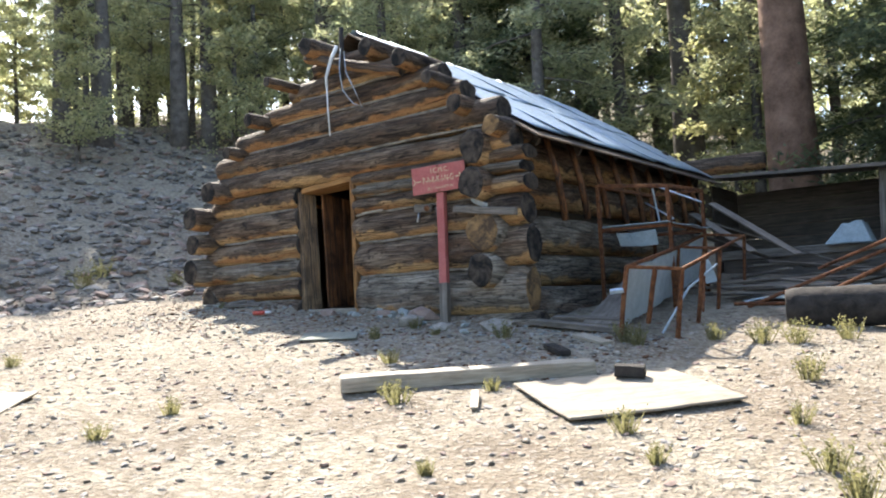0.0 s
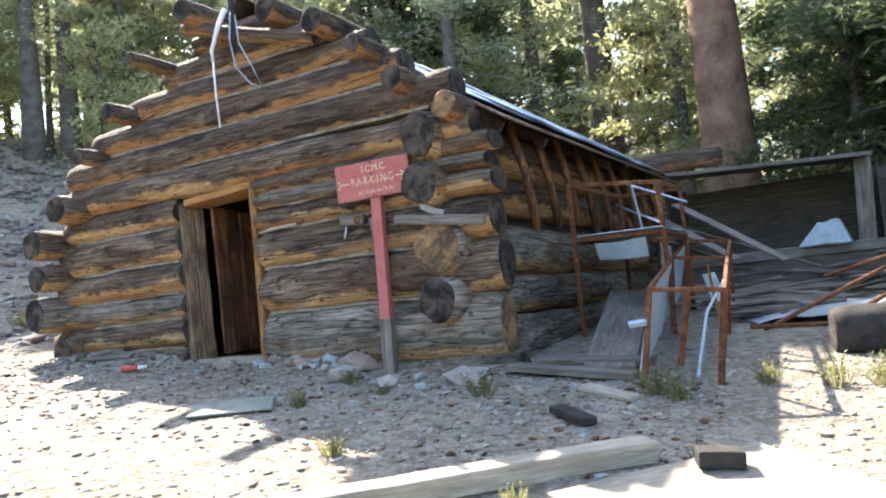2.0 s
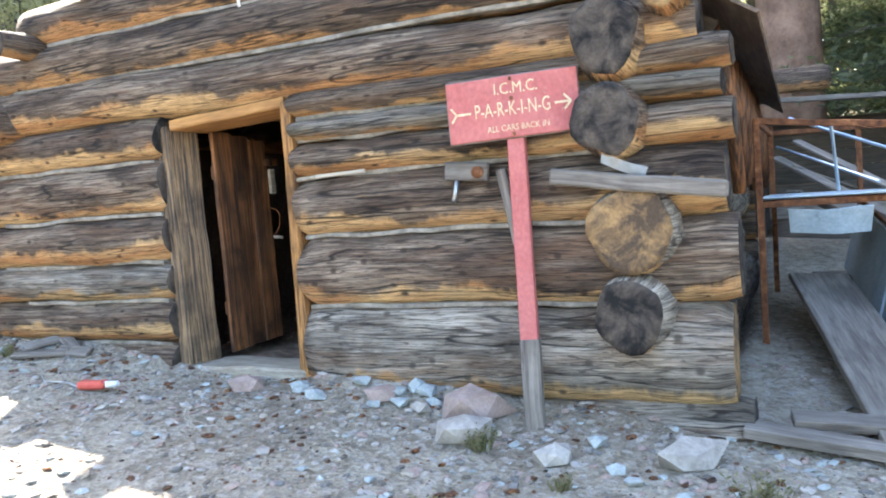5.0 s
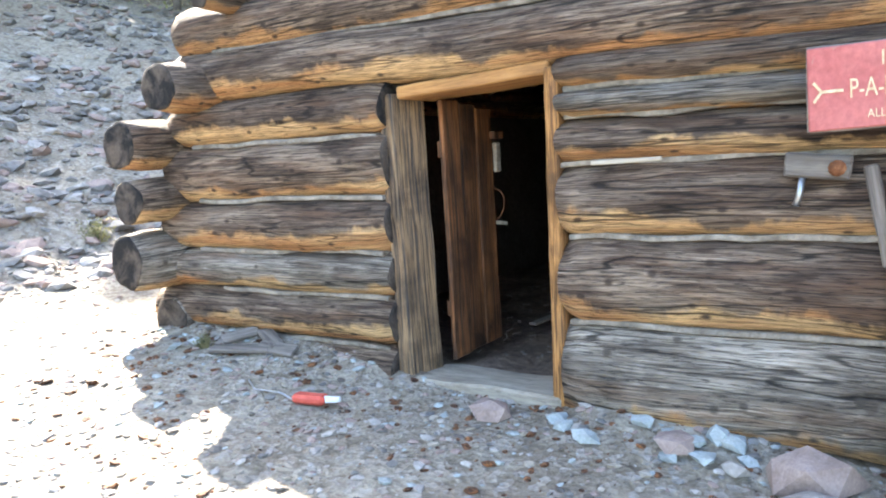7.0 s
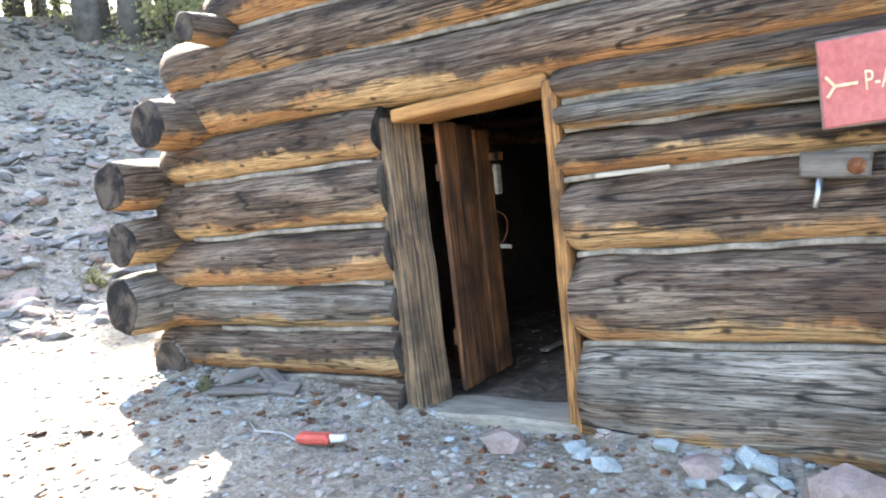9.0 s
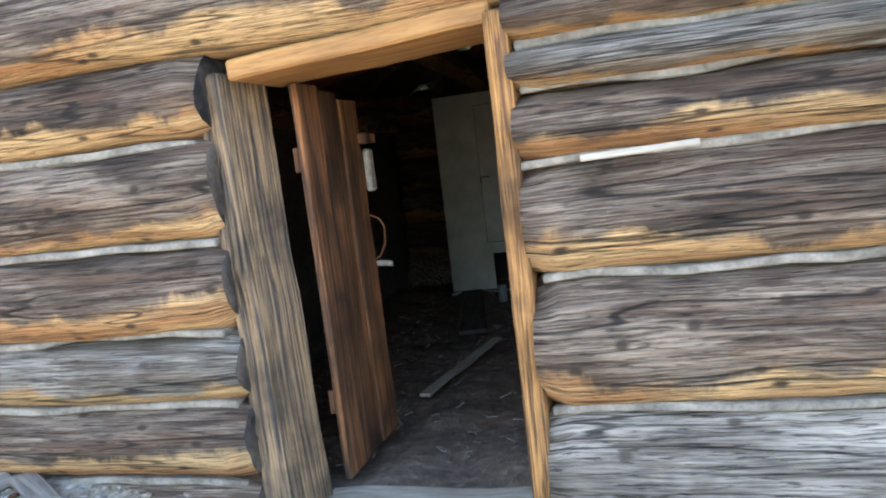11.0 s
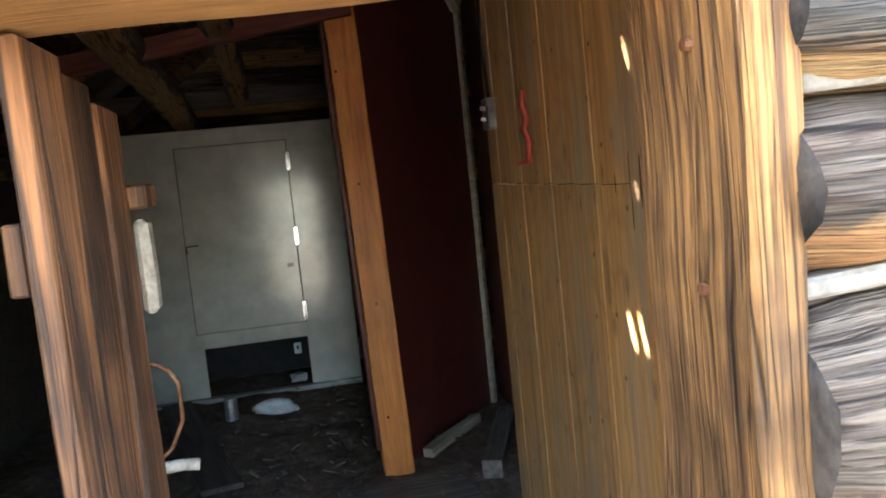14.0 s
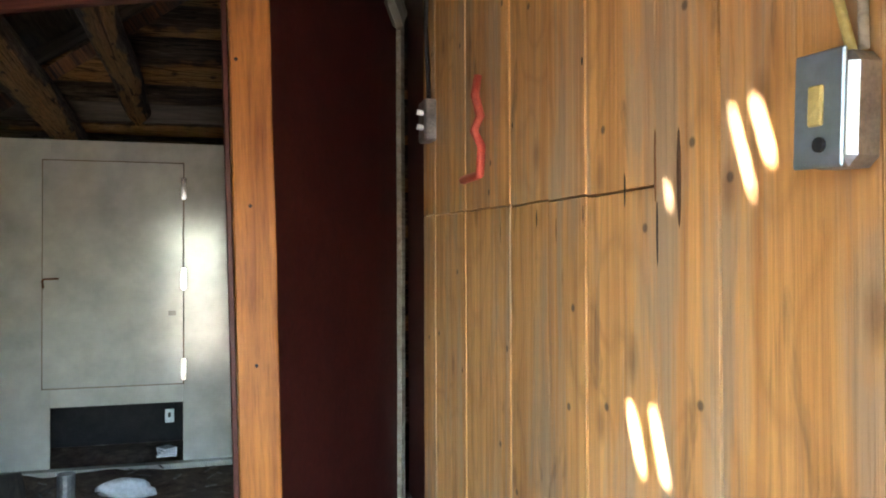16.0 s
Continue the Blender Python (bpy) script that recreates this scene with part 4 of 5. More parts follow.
lying("flat_sheet", "grey-green flat sheet lying before the door", "sheet", 1.14, -1.68, 0.62, 0.40, 0.016, 38, M_GREENB, lift=0.03, rough=0.004)
lying("plank", "grey weathered plank lying by the cabin corner", "plank", 3.3, -0.1, 1.1, 0.14, 0.06, -5, M_BARN, lift=0.03)
lying("plank", "grey weathered plank lying by the cabin corner", "plank", 3.45, 0.12, 0.95, 0.16, 0.05, 8, M_BARN, lift=0.08)
lying("wood_scrap", "short pale broken board lying in the dirt", "board", 3.75, -0.58, 0.52, 0.14, 0.035, -28, M_PALE, lift=0.015)
lying("wood_scrap", "short dark broken board lying in the dirt", "board", 3.70, -1.23, 0.42, 0.12, 0.05, -40, M_DBLACK, lift=0.015)
lying("wood_scrap", "thin pale splinter lying in the dirt", "board", 4.0, -3.05, 0.50, 0.06, 0.015, -58, M_PALE, lift=0.02)
lying("bench_plank", "wide grey plank lying between bed frame and rack", "plank", 3.38, 1.15, 0.42, 2.5, 0.05, 11, M_BARN_Y, lift=0.20, tilt=(7, 0))
for i, (x, y, a, r) in enumerate(((-2.15, -0.30, 0.42, 20), (-2.05, -0.12, 0.34, -30), (-2.3, -0.16, 0.26, 60), (-1.9, -0.22, 0.3, 5))):
    lying("wood_scrap", "grey splintered board scrap by the wall", "board", x, y, a, 0.10, 0.03, r, M_BARN, lift=0.02, tilt=(6 * i, 0))


def rock(name, x, y, s, mat, label, cat="rock", flat=0.6, seed=0, sink=0.25, group=""):
    bm = bmesh.new()
    bmesh.ops.create_icosphere(bm, subdivisions=1, radius=s / 2)
    for v in bm.verts:
        v.co *= 1 + 0.95 * noise.noise(v.co / s * 2.0 + Vector((seed * 9.1, 0, 0)))
        v.co.z *= flat
    return tagged(part(name, bm, mat, None, "", Matrix.Translation((x, y, on_ground(x, y) + s * flat * (0.5 - sink))) @ pose(0, 0, 0, 0, 0, seed * 50)), label, cat, group)


for i, (x, y, s) in enumerate(((0.10, -0.22, 0.12), (0.16, -0.30, 0.10), (0.30, -0.36, 0.13), (0.52, -0.16, 0.12), (0.80, -0.20, 0.13), (0.88, -0.12, 0.15), (0.70, -0.35, 0.11), (0.97, -0.16, 0.14), (0.86, -0.30, 0.12),
                              (-2.6, -0.28, 0.12), (-2.7, -0.40, 0.10), (1.45, -0.42, 0.12), (2.05, -0.40, 0.12), (2.2, -0.62, 0.10), (2.3, -0.75, 0.09), (1.05, -0.24, 0.10))):
    rock("rock", x, y, s, M_ROCKB, "small blue-grey broken rock by the cabin wall", flat=0.55, seed=i, group="rocks along the wall")
for i, (x, y, s, m) in enumerate(((1.30, -0.25, 0.36, M_ROCKR), (1.38, -0.55, 0.30, M_ROCK), (0.72, -0.26, 0.22, M_ROCKR), (-0.25, -0.30, 0.2, M_ROCKR), (1.0, -0.33, 0.16, M_ROCK), (2.5, -0.45, 0.3, M_ROCK), (1.9, -0.62, 0.22, M_ROCK), (-5.2, 0.9, 0.3, M_ROCKR), (1.1, -5.7, 0.25, M_ROCK))):
    rock("rock", x, y, s, m, "reddish grey rock half sunk in the dirt", flat=0.6, seed=30 + i, group="larger rocks")

# red container and blue litter before the door
can = thing("bottle", Matrix.Translation((-1.22, -0.66, on_ground(-1.22, -0.66, 0.04))) @ pose(0, 0, 0, 0, 0, 8), "crushed red plastic bottle lying in the dirt", "bottle")
part("body", bx(0.22, 0.09, 0.055, None, 0.018, 3, 0.008), M_CANRED, can)
part("neck", tube(bmesh.new(), [(0.10, 0, 0), (0.15, 0.005, 0), (0.19, 0.01, 0.005)], 0.022, 10, 0.016), M_WHITE, can, "pale blue cap end")
wire = part("wire", tube(bmesh.new(), [(-1.75, -0.62, on_ground(-1.75, -0.62, 0.02)), (-1.6, -0.72, on_ground(-1.6, -0.72, 0.025)), (-1.45, -0.66, on_ground(-1.45, -0.66, 0.02)), (-1.3, -0.7, on_ground(-1.3, -0.7, 0.02))], 0.006, 6), M_STEEL, None, "", None, True)
tagged(wire, "thin bent wire lying in the dirt", "wire")


# ---- rusty frames beside the cabin ----
def bar(name, pts, r, parent, mat=M_RUST, label=""):
    return part(name, tube(bmesh.new(), pts, r, 6), mat, parent, label)


bed = thing("shelf_frame", Matrix.Identity(4), "rusty angle-iron shelf frame with a sagging tin shelf", "frame")
FL, FRt = Vector((2.80, 1.76, 0)), Vector((3.70, 1.90, 0))
BL, BR = Vector((2.84, 3.5, 0)), Vector((3.56, 3.62, 0))
for p, zt, zb in ((FL, 1.46, -0.25), (FRt, 1.34, -0.35), (BL, 1.50, -0.1), (BR, 1.46, -0.2)):
    part("leg", bx(0.045, 0.045, zt - zb, None, 0.004, 8, 0.006), M_RUST, bed, "", Matrix.Translation((p.x, p.y, (zt + zb) / 2)))
for za, k in ((1.44, "top_rail"), (0.84, "shelf_rail")):
    for a, b2 in ((FL, FRt), (BL, BR), (FL, BL), (FRt, BR)):
        dz = lambda p: za - (0.10 if p is FRt and k == "top_rail" else 0)
        beam_between(k, (a.x, a.y, dz(a)), (b2.x, b2.y, dz(b2)), 0.03, 0.045, M_RUST, bed)
shelf = part("tin_shelf", bx(0.90, 1.6, 0.012, None, 0.002, 8, 0.03), M_BLUE, bed, "pale bent enamel shelf", Matrix.Translation((3.26, 2.6, 0.87)))
part("hanging_flap", bx(0.55, 0.01, 0.22, None, 0.002, 4, 0.03), M_BLUE, bed, "bent pale blue flap", Matrix.Translation((3.25, 1.9, 0.70)) @ pose(0, 0, 0, 30, 0, 0))
for i, (a, b2) in enumerate((((2.9, 3.1, 1.3), (3.6, 2.3, 0.95)), ((3.0, 3.3, 1.55), (3.75, 3.0, 1.20)), ((3.3, 2.4, 1.4), (3.34, 2.5, 0.9)))):
    bar("tin_strip", [a, b2], 0.014, bed, M_TIN, "bright crumpled tin strip")

rack = thing("bed_frame", Matrix.Identity(4), "leaning rusty iron bed frame with pale blue sheet side", "frame")
A, B = Vector((4.07, -0.36, 0.265)), Vector((4.56, -0.15, 0.21))
ML, MR = Vector((3.70, 2.14, 0.56)), Vector((4.26, 2.04, 0.49))
CL, CR = Vector((3.55, 3.62, 0.79)), Vector((3.99, 4.05, 0.75))
for p, q in ((A, (3.94, -0.35, -0.50)), (B, (4.43, -0.09, -0.60)), (A.lerp(B, 0.52), (4.20, -0.22, -0.32)), (ML, (3.60, 2.14, -0.38)), (MR, (4.17, 2.04, -0.42)), (CL, (3.48, 3.62, -0.25)), (CR, (3.93, 4.05, -0.25)), (B.lerp(MR, 0.5), (4.30, 0.95, -0.40))):
    beam_between("leg", q, p, 0.04, 0.04, M_RUST, rack)
for p, q in ((A, B), (ML, MR), (CL, CR), (A, ML), (B, MR), (ML, CL), (MR, CR)):
    beam_between("rail", p, q, 0.032, 0.036, M_RUST, rack, seed=int(p.y * 9))
for p, q, nm in ((A, ML, "side_sheet"), (ML, CL, "end_sheet")):
    d = q - p
    lean = Vector((-0.075, 0, -0.33))
    part(nm, bx(d.length * 0.97, 0.022, 0.60, None, 0.006, 10, 0.022, 3), M_BLUE, rack, "dented pale blue enamel sheet", Matrix.Translation((p + q) / 2 + lean) @ d.to_track_quat("X", "Z").to_matrix().to_4x4() @ pose(0, 0, 0, 12, 0, 0))
bar("brace", [(4.28, -0.05, -0.42), (4.20, 1.0, 0.02), (4.22, 2.0, 0.30)], 0.014, rack, M_BLUE, "bent pale blue tube")
bar("brace", [(4.05, 2.1, 0.45), (4.28, 1.2, -0.25)], 0.016, rack)
part("loose_sheet", bx(0.12, 0.012, 0.30, None, 0.002, 6, 0.03, 8), M_BLUE, rack, "torn pale sheet caught in the frame", Matrix.Translation((4.10, 2.0, 0.22)) @ pose(0, 0, 0, 6, -14, 20))
bar("spring_tube", [(3.90, -0.42, 0.02), (4.02, -0.36, 0.03)], 0.03, rack, M_TIN)

# ---- the lean-to shed and the heap before it ----
shed = thing("shed", Matrix.Identity(4), "dark open-fronted board lean-to with a flat roof", "shed")
for i in range(7):
    z = 0.35 + 0.235 * i
    part("wall_board", bx(3.6, 0.03, 0.228, None, 0.003, 4, 0.006, i), M_SHEDW, shed, "", Matrix.Translation((4.2, 8.6, z)) @ pose(0, 0, 0, 0, 0, 2))
for i in range(7):
    part("side_board", bx(0.03, 1.6, 0.228, None, 0.003, 4, 0.006, i), M_SHEDW, shed, "", Matrix.Translation((5.7, 8.0, 0.30 + 0.235 * i)))
    part("side_board", bx(0.03, 1.6, 0.228, None, 0.003, 4, 0.006, i), M_SHEDW, shed, "", Matrix.Translation((2.62, 7.8, 0.40 + 0.235 * i)))
for i in range(11):
    part("roof_board", bx(0.28, 2.1, 0.03, None, 0.003, 4, 0.008, i), M_BARN_Z, shed, "", Matrix.Translation((2.60 + 0.285 * i, 7.75, 2.13 - 0.016 * i + 0.006 * (i % 2))) @ pose(0, 0, 0, 4, 3.2, 0))
part("roof_edge", bx(3.25, 0.03, 0.06, None, 0.006, 8, 0.01), M_BARN, shed, "grey weathered roof edge board", Matrix.Translation((4.04, 6.69, 1.965)) @ pose(0, 0, 0, 0, 3.2, 0))
part("corner_post", bx(0.24, 0.09, 1.75, None, 0.01, 6, 0.01), M_BARN_Z, shed, "", Matrix.Translation((5.48, 7.1, 1.0)) @ pose(0, 0, 0, 0, 3, 0))
part("front_beam", bx(3.0, 0.12, 0.16, None, 0.01, 6, 0.012), M_BARN, shed, "", Matrix.Translation((4.2, 7.0, 0.58)))
part("front_slab", bx(2.9, 0.06, 0.5, None, 0.01, 6, 0.012), M_SHEDW, shed, "", Matrix.Translation((4.2, 7.02, 0.27)))
tin = bmesh.new()
box(tin, 0.70, 0.5, 0.36, None, 0.02, 5, 0.04)
for v in tin.verts:
    if v.co.z > 0:
        v.co.x *= 0.45
        v.co.x += 0.08
tagged(part("crumpled_tin", tin, M_BLUE, None, "", Matrix.Translation((4.9, 7.02, 0.81))), "crumpled pale metal sheet resting on shed beam", "metal sheet")
rng = random.Random(5)
for i in range(34):
    x, y = rng.uniform(3.9, 7.0), rng.uniform(2.9, 6.6)
    base = on_ground(x, y) + 0.08 + 0.085 * max(0, y - 3.4)
    a, ln = rng.uniform(-40, 60), rng.uniform(0.9, 2.3)
    ob = part("plank", bx(ln, rng.uniform(0.10, 0.24), 0.03, None, 0.003, 4, 0.008, i), M_BARN if i % 3 else M_SHEDW, None, "", Matrix.Translation((x, y, base)) @ pose(0, 0, 0, rng.uniform(-12, 12), rng.uniform(-9, 9), a))
    tagged(ob, "grey broken plank in a collapsed heap", "plank", "collapsed heap of planks")
for i, (a, b2) in enumerate((((4.5, 2.2, -0.25), (6.3, 3.6, 0.55)), ((5.2, 2.3, -0.2), (6.9, 3.0, 0.62)), ((4.4, 2.0, -0.2), (5.3, 1.8, -0.22)), ((6.2, 2.2, 0.5), (5.0, 3.9, 0.2)))):
    tagged(part("rusty_pipe", tube(bmesh.new(), [a, b2], 0.022, 8), M_RUST, None), "thin rusty iron pipe leaning on debris heap", "pipe", "pipes on the heap")
sheet = bx(1.5, 0.6, 0.012, None, 0.002, 8, 0.05)
tagged(part("metal_sheet", sheet, M_TIN, None, "", Matrix.Translation((5.05, 2.85, on_ground(5.05, 2.85, 0.10))) @ pose(0, 0, 0, 4, -4, 18)), "bright crumpled tin sheet lying in the heap", "metal sheet")
lg = new("charred_log", log_mesh("charred_log", 1.9, 0.20, 0.22, 91, [M_DBLACK, M_END]))
lg.matrix_basis = Matrix.Translation((5.15, 1.35, on_ground(5.6, 1.4, 0.2))) @ pose(0, 0, 0, 0, 0, 12)
tagged(lg, "thick charred black log lying on the ground", "log")
for i, (x, y, z, ln, a, t) in enumerate(((3.9, 5.6, 0.75, 2.2, 25, 22), (3.4, 4.9, 0.9, 1.6, -35, 28), (3.8, 5.2, 0.95, 2.0, -30, 30), (3.3, 5.8, 0.7, 1.8, 70, 12))):
    tagged(part("board", bx(ln, 0.16, 0.025, None, 0.003, 4, 0.006, i), M_BARN, None, "", Matrix.Translation((x, y, z)) @ pose(0, 0, 0, 5, t, a)), "grey fallen board leaning on the heap", "board", "leaning boards")
lp = new("stacked_log", log_mesh("stacked_log", 1.5, 0.17, 0.17, 77, [M_LOG_DARK, M_END]))
lp.matrix_basis = Matrix.Translation((2.0, 7.35, 2.36)) @ pose(0, 0, 0, 0, 0, 10)
tagged(lp, "dark short log resting on the shed roof", "log")

# ---- small things inside ----
lying_in = [("floor_plank", "pale splintered plank lying on the earth floor", -0.83, 2.2, 0.0, 1.35, 0.07, 0.02, 84, M_PALE),
            ("floor_plank", "dark wide plank lying before the cabinet", -1.25, 4.1, 0.0, 2.0, 0.21, 0.03, 104, M_SHEDW),
            ("floor_board", "flat grey board lying by the post", -0.12, 2.62, -0.02, 0.62, 0.55, 0.02, 4, M_BARN),
            ("wood_strip", "pale wooden strip at the partition's foot", 0.24, 3.42, 0.0, 0.62, 0.06, 0.05, 52, M_PALE),
            ("wood_strip", "grey timber lying along the wall foot", 0.46, 3.2, 0.0, 0.9, 0.10, 0.10, 70, M_BARN)]
for i, (nme, lab, x, y, z, sx, sy, sz, r, mt) in enumerate(lying_in):
    tagged(part(nme, bx(sx, sy, sz, None, 0.004, 5, 0.008, i), mt, None, "", Matrix.Translation((x, y, z)) @ pose(0, 0, 0, 0, 0, r)), lab, "plank")
rag = bmesh.new()
bmesh.ops.create_icosphere(rag, subdivisions=3, radius=0.5)
for v in rag.verts:
    v.co *= 1 + 0.5 * noise.noise(v.co * 2.4) + 0.15 * noise.noise(v.co * 7)
    v.co = Vector((v.co.x * 0.30, v.co.y * 0.16, max(-0.03, v.co.z * 0.13)))
tagged(part("rag", rag, M_WHITE, None, "", Matrix.Translation((-0.76, 4.62, -0.01)), True), "crumpled pale blue-white rag on the floor", "cloth")
jar = thing("tin_can", Matrix.Translation((-1.06, 4.55, -0.03)), "dark glinting tin can on the floor", "can")
part("body", tube(bmesh.new(), [(0, 0, 0), (0, 0, 0.14)], 0.045, 14), M_STEEL, jar)
part("rim", tube(bmesh.new(), [(0, 0, 0.14), (0, 0, 0.15)], 0.047, 14), M_STEEL, jar)
litter = bmesh.new()
for i in range(330):
    x, y = rng.uniform(-1.9, 0.5), rng.uniform(0.5, 5.2)
    box(litter, rng.uniform(0.015, 0.07), rng.uniform(0.006, 0.02), 0.005, Matrix.Translation((x, y, -0.02 + 0.03 * rng.random())) @ pose(0, 0, 0, rng.uniform(-25, 25), rng.uniform(-25, 25), rng.uniform(0, 180)))
tagged(part("floor_litter", litter, M_BARN, None), "scattered wood chips on the dark floor", "litter", kind="stuff")

# switch boxes, wires and marks on the boarded wall
sw = thing("switch_box", Matrix.Translation((0.35, 2.36, 1.68)), "small grey metal light switch box on boards", "switch")
part("case", bx(0.05, 0.085, 0.13, None, 0.006), M_STEEL, sw)
for z in (0.02, -0.025):
    part("toggle", tube(bmesh.new(), [(-0.02, -0.02, z), (-0.045, -0.02, z + 0.004)], 0.009, 8), M_WHITE, sw)
part("cable", tube(bmesh.new(), [(0.0, 0.0, 0.06), (-0.005, 0.02, 0.3), (0, 0.0, 0.75), (0, 0.02, 1.1)], 0.008, 6), M_BLACK, sw, "black cable", None, True)
ob2 = thing("outlet_box", Matrix.Translation((0.338, 0.645, 1.398)) @ pose(0, 0, 0, 3, 0, 0), "galvanized steel outlet box with a rounded cover", "outlet box")
case = bmesh.new()
box(case, 0.050, 0.068, 0.118, None, 0.012)
part("case", case, M_STEEL, ob2)
part("cover", bx(0.006, 0.069, 0.119, Matrix.Translation((-0.031, 0, 0)), 0.002), M_TIN, ob2, "dull steel cover plate")
part("plug_insert", bx(0.006, 0.020, 0.042, Matrix.Translation((-0.036, 0.0, 0.004)), 0.002), M_YELLOW, ob2, "yellowed insert")
part("socket", tube(bmesh.new(), [(-0.034, -0.006, -0.036), (-0.038, -0.006, -0.036)], 0.008, 10), M_BLACK, ob2)
for pts in ([(0, -0.008, 0.06), (-0.003, 0.027, 0.167), (0.0, 0.092, 0.274), (0.012, 0.20, 0.45), (0.015, 0.28, 0.62)], [(0, -0.024, 0.06), (-0.003, -0.02, 0.157), (0.0, 0.0, 0.245), (0.012, 0.03, 0.45), (0.015, 0.05, 0.75)]):
    part("cable", tube(bmesh.new(), pts, 0.0055, 8), M_YELLOW if pts[0][1] > -0.01 else M_PALE, ob2, "pale sheathed cable", None, True)
strap = part("red_strap", tube(bmesh.new(), [(0.345, 1.86, 1.71), (0.335, 1.855, 1.66), (0.35, 1.86, 1.61), (0.335, 1.865, 1.57), (0.35, 1.85, 1.53), (0.345, 1.85, 1.46), (0.335, 1.96, 1.455)], 0.012, 6), M_CANRED, None, "", None, True)
tagged(strap, "bent red metal strap nailed to the boards", "strap")
for i, (y, z, ln, w) in enumerate(((1.145, 1.385, 0.05, 0.005), (1.05, 1.44, 0.10, 0.012), (1.045, 1.33, 0.09, 0.010), (0.985, 1.43, 0.13, 0.022), (1.74, 1.335, 0.05, 0.004), (1.52, 1.35, 0.035, 0.004), (1.42, 1.325, 0.045, 0.004), (1.30, 1.345, 0.03, 0.005), (0.70, 1.43, 0.022, 0.012), (1.66, 1.56, 0.012, 0.010), (1.30, 1.62, 0.015, 0.012), (2.05, 0.95, 0.015, 0.010), (0.95, 0.80, 0.014, 0.012), (1.5, 0.62, 0.03, 0.008))):
    bm = bmesh.new()
    bmesh.ops.create_uvsphere(bm, u_segments=10, v_segments=6, radius=0.5)
    bmesh.ops.scale(bm, vec=(0.003, w * 0.55, ln * 1.15), verts=bm.verts[:])
    part("nail_stain", bm, M_DOORW if i in (1, 3) else M_DBLACK, wall, "", Matrix.Translation((0.0, y, z - ln / 2)))
bc = part("hook_wire", tube(bmesh.new(), [(-0.87, 0.92, 1.09), (-0.82, 0.95, 1.06), (-0.80, 0.96, 1.02), (-0.80, 0.95, 0.94), (-0.83, 0.94, 0.88), (-0.87, 0.92, 0.855)], 0.005, 6), M_RUST, None, "", None, True)
bc.parent = leaf
bc.matrix_parent_inverse = leaf.matrix_basis.inverted()


# ---- plants ----
def tuft(x, y, s, seed, mat=M_GRASS, n=44, label="low yellow-green herb tuft in the dirt"):
    r = random.Random(seed)
    vs, fs = [], []
    for i in range(n):
        a, t = r.uniform(0, math.tau), r.random()
        h = s * r.uniform(0.4, 1.0)
        bx0 = Vector((math.cos(a), math.sin(a), 0)) * s * 0.35 * t
        tip = bx0 + Vector((math.cos(a) * s * 0.5 * t, math.sin(a) * s * 0.5 * t, h))
        for k in range(4):
            p = bx0.lerp(tip, 0.3 + 0.7 * r.random())
            d = Vector((r.uniform(-1, 1), r.uniform(-1, 1), r.uniform(0.1, 1))).normalized() * s * 0.16
            w = d.cross(Vector((r.uniform(-1, 1), r.uniform(-1, 1), 0.3))).normalized() * s * 0.03
            b = len(vs)
            vs += [p, p + d * 0.5 + w, p + d, p + d * 0.5 - w]
            fs.append((b, b + 1, b + 2, b + 3))
        w = Vector((0.004, 0.004, 0))
        b = len(vs)
        vs += [bx0 - w, bx0 + w, tip]
        fs.append((b, b + 1, b + 2))
    ob = new("herb_tuft", mesh_from("herb_tuft", vs, fs, [mat], None, False))
    ob.matrix_basis = Matrix.Translation((x, y, on_ground(x, y, -0.01)))
    return tagged(ob, label, "plant", "herb tufts")


for i, (x, y, s) in enumerate(((1.58, -1.42, 0.20), (2.87, -0.86, 0.26), (4.09, -0.51, 0.30), (4.25, -0.62, 0.26), (4.75, 0.10, 0.26), (3.52, -3.35, 0.24), (2.56, -2.32, 0.20), (3.05, -3.0, 0.16), (3.9, -2.65, 0.16),
                              (5.22, -3.16, 0.22), (6.43, -3.31, 0.26), (6.75, -3.1, 0.28), (6.62, -3.62, 0.26), (-0.77, -4.17, 0.20), (-6.4, -0.3, 0.55), (-6.8, 0.2, 0.5), (2.33, -5.04, 0.18), (2.23, -4.41, 0.18),
                              (5.2, 0.13, 0.32), (5.5, 0.2, 0.32), (-2.5, -0.3, 0.14), (5.9, 0.5, 0.30), (4.6, -1.75, 0.14), (5.9, -1.3, 0.3), (1.5, -0.62, 0.18), (6.1, -2.5, 0.2), (3.3, -3.2, 0.16), (2.0, -0.9, 0.12), (-5.9, 1.2, 0.35), (5.6, -3.6, 0.16), (4.6, -4.4, 0.14))):
    tuft(x, y, s * 0.8, i + 3)


def leaf_cloud(r, pts, size, per, flat=0.5, wide=0.38):
    """Small leaf blades scattered round points."""
    vs, fs = [], []
    for p, spread in pts:
        for k in range(per):
            q = p + Vector((r.gauss(0, 1), r.gauss(0, 1), r.gauss(0, flat))) * spread
            d = Vector((r.uniform(-1, 1), r.uniform(-1, 1), r.uniform(-0.7, 0.5))).normalized() * size * r.uniform(0.6, 1.4)
            w = d.cross(Vector((r.uniform(-1, 1), r.uniform(-1, 1), r.uniform(-1, 1)))).normalized() * size * wide
            b = len(vs)
            vs += [q - d * 0.5, q + w, q + d * 0.5, q - w]
            fs.append((b, b + 1, b + 2, b + 3))
    return vs, fs


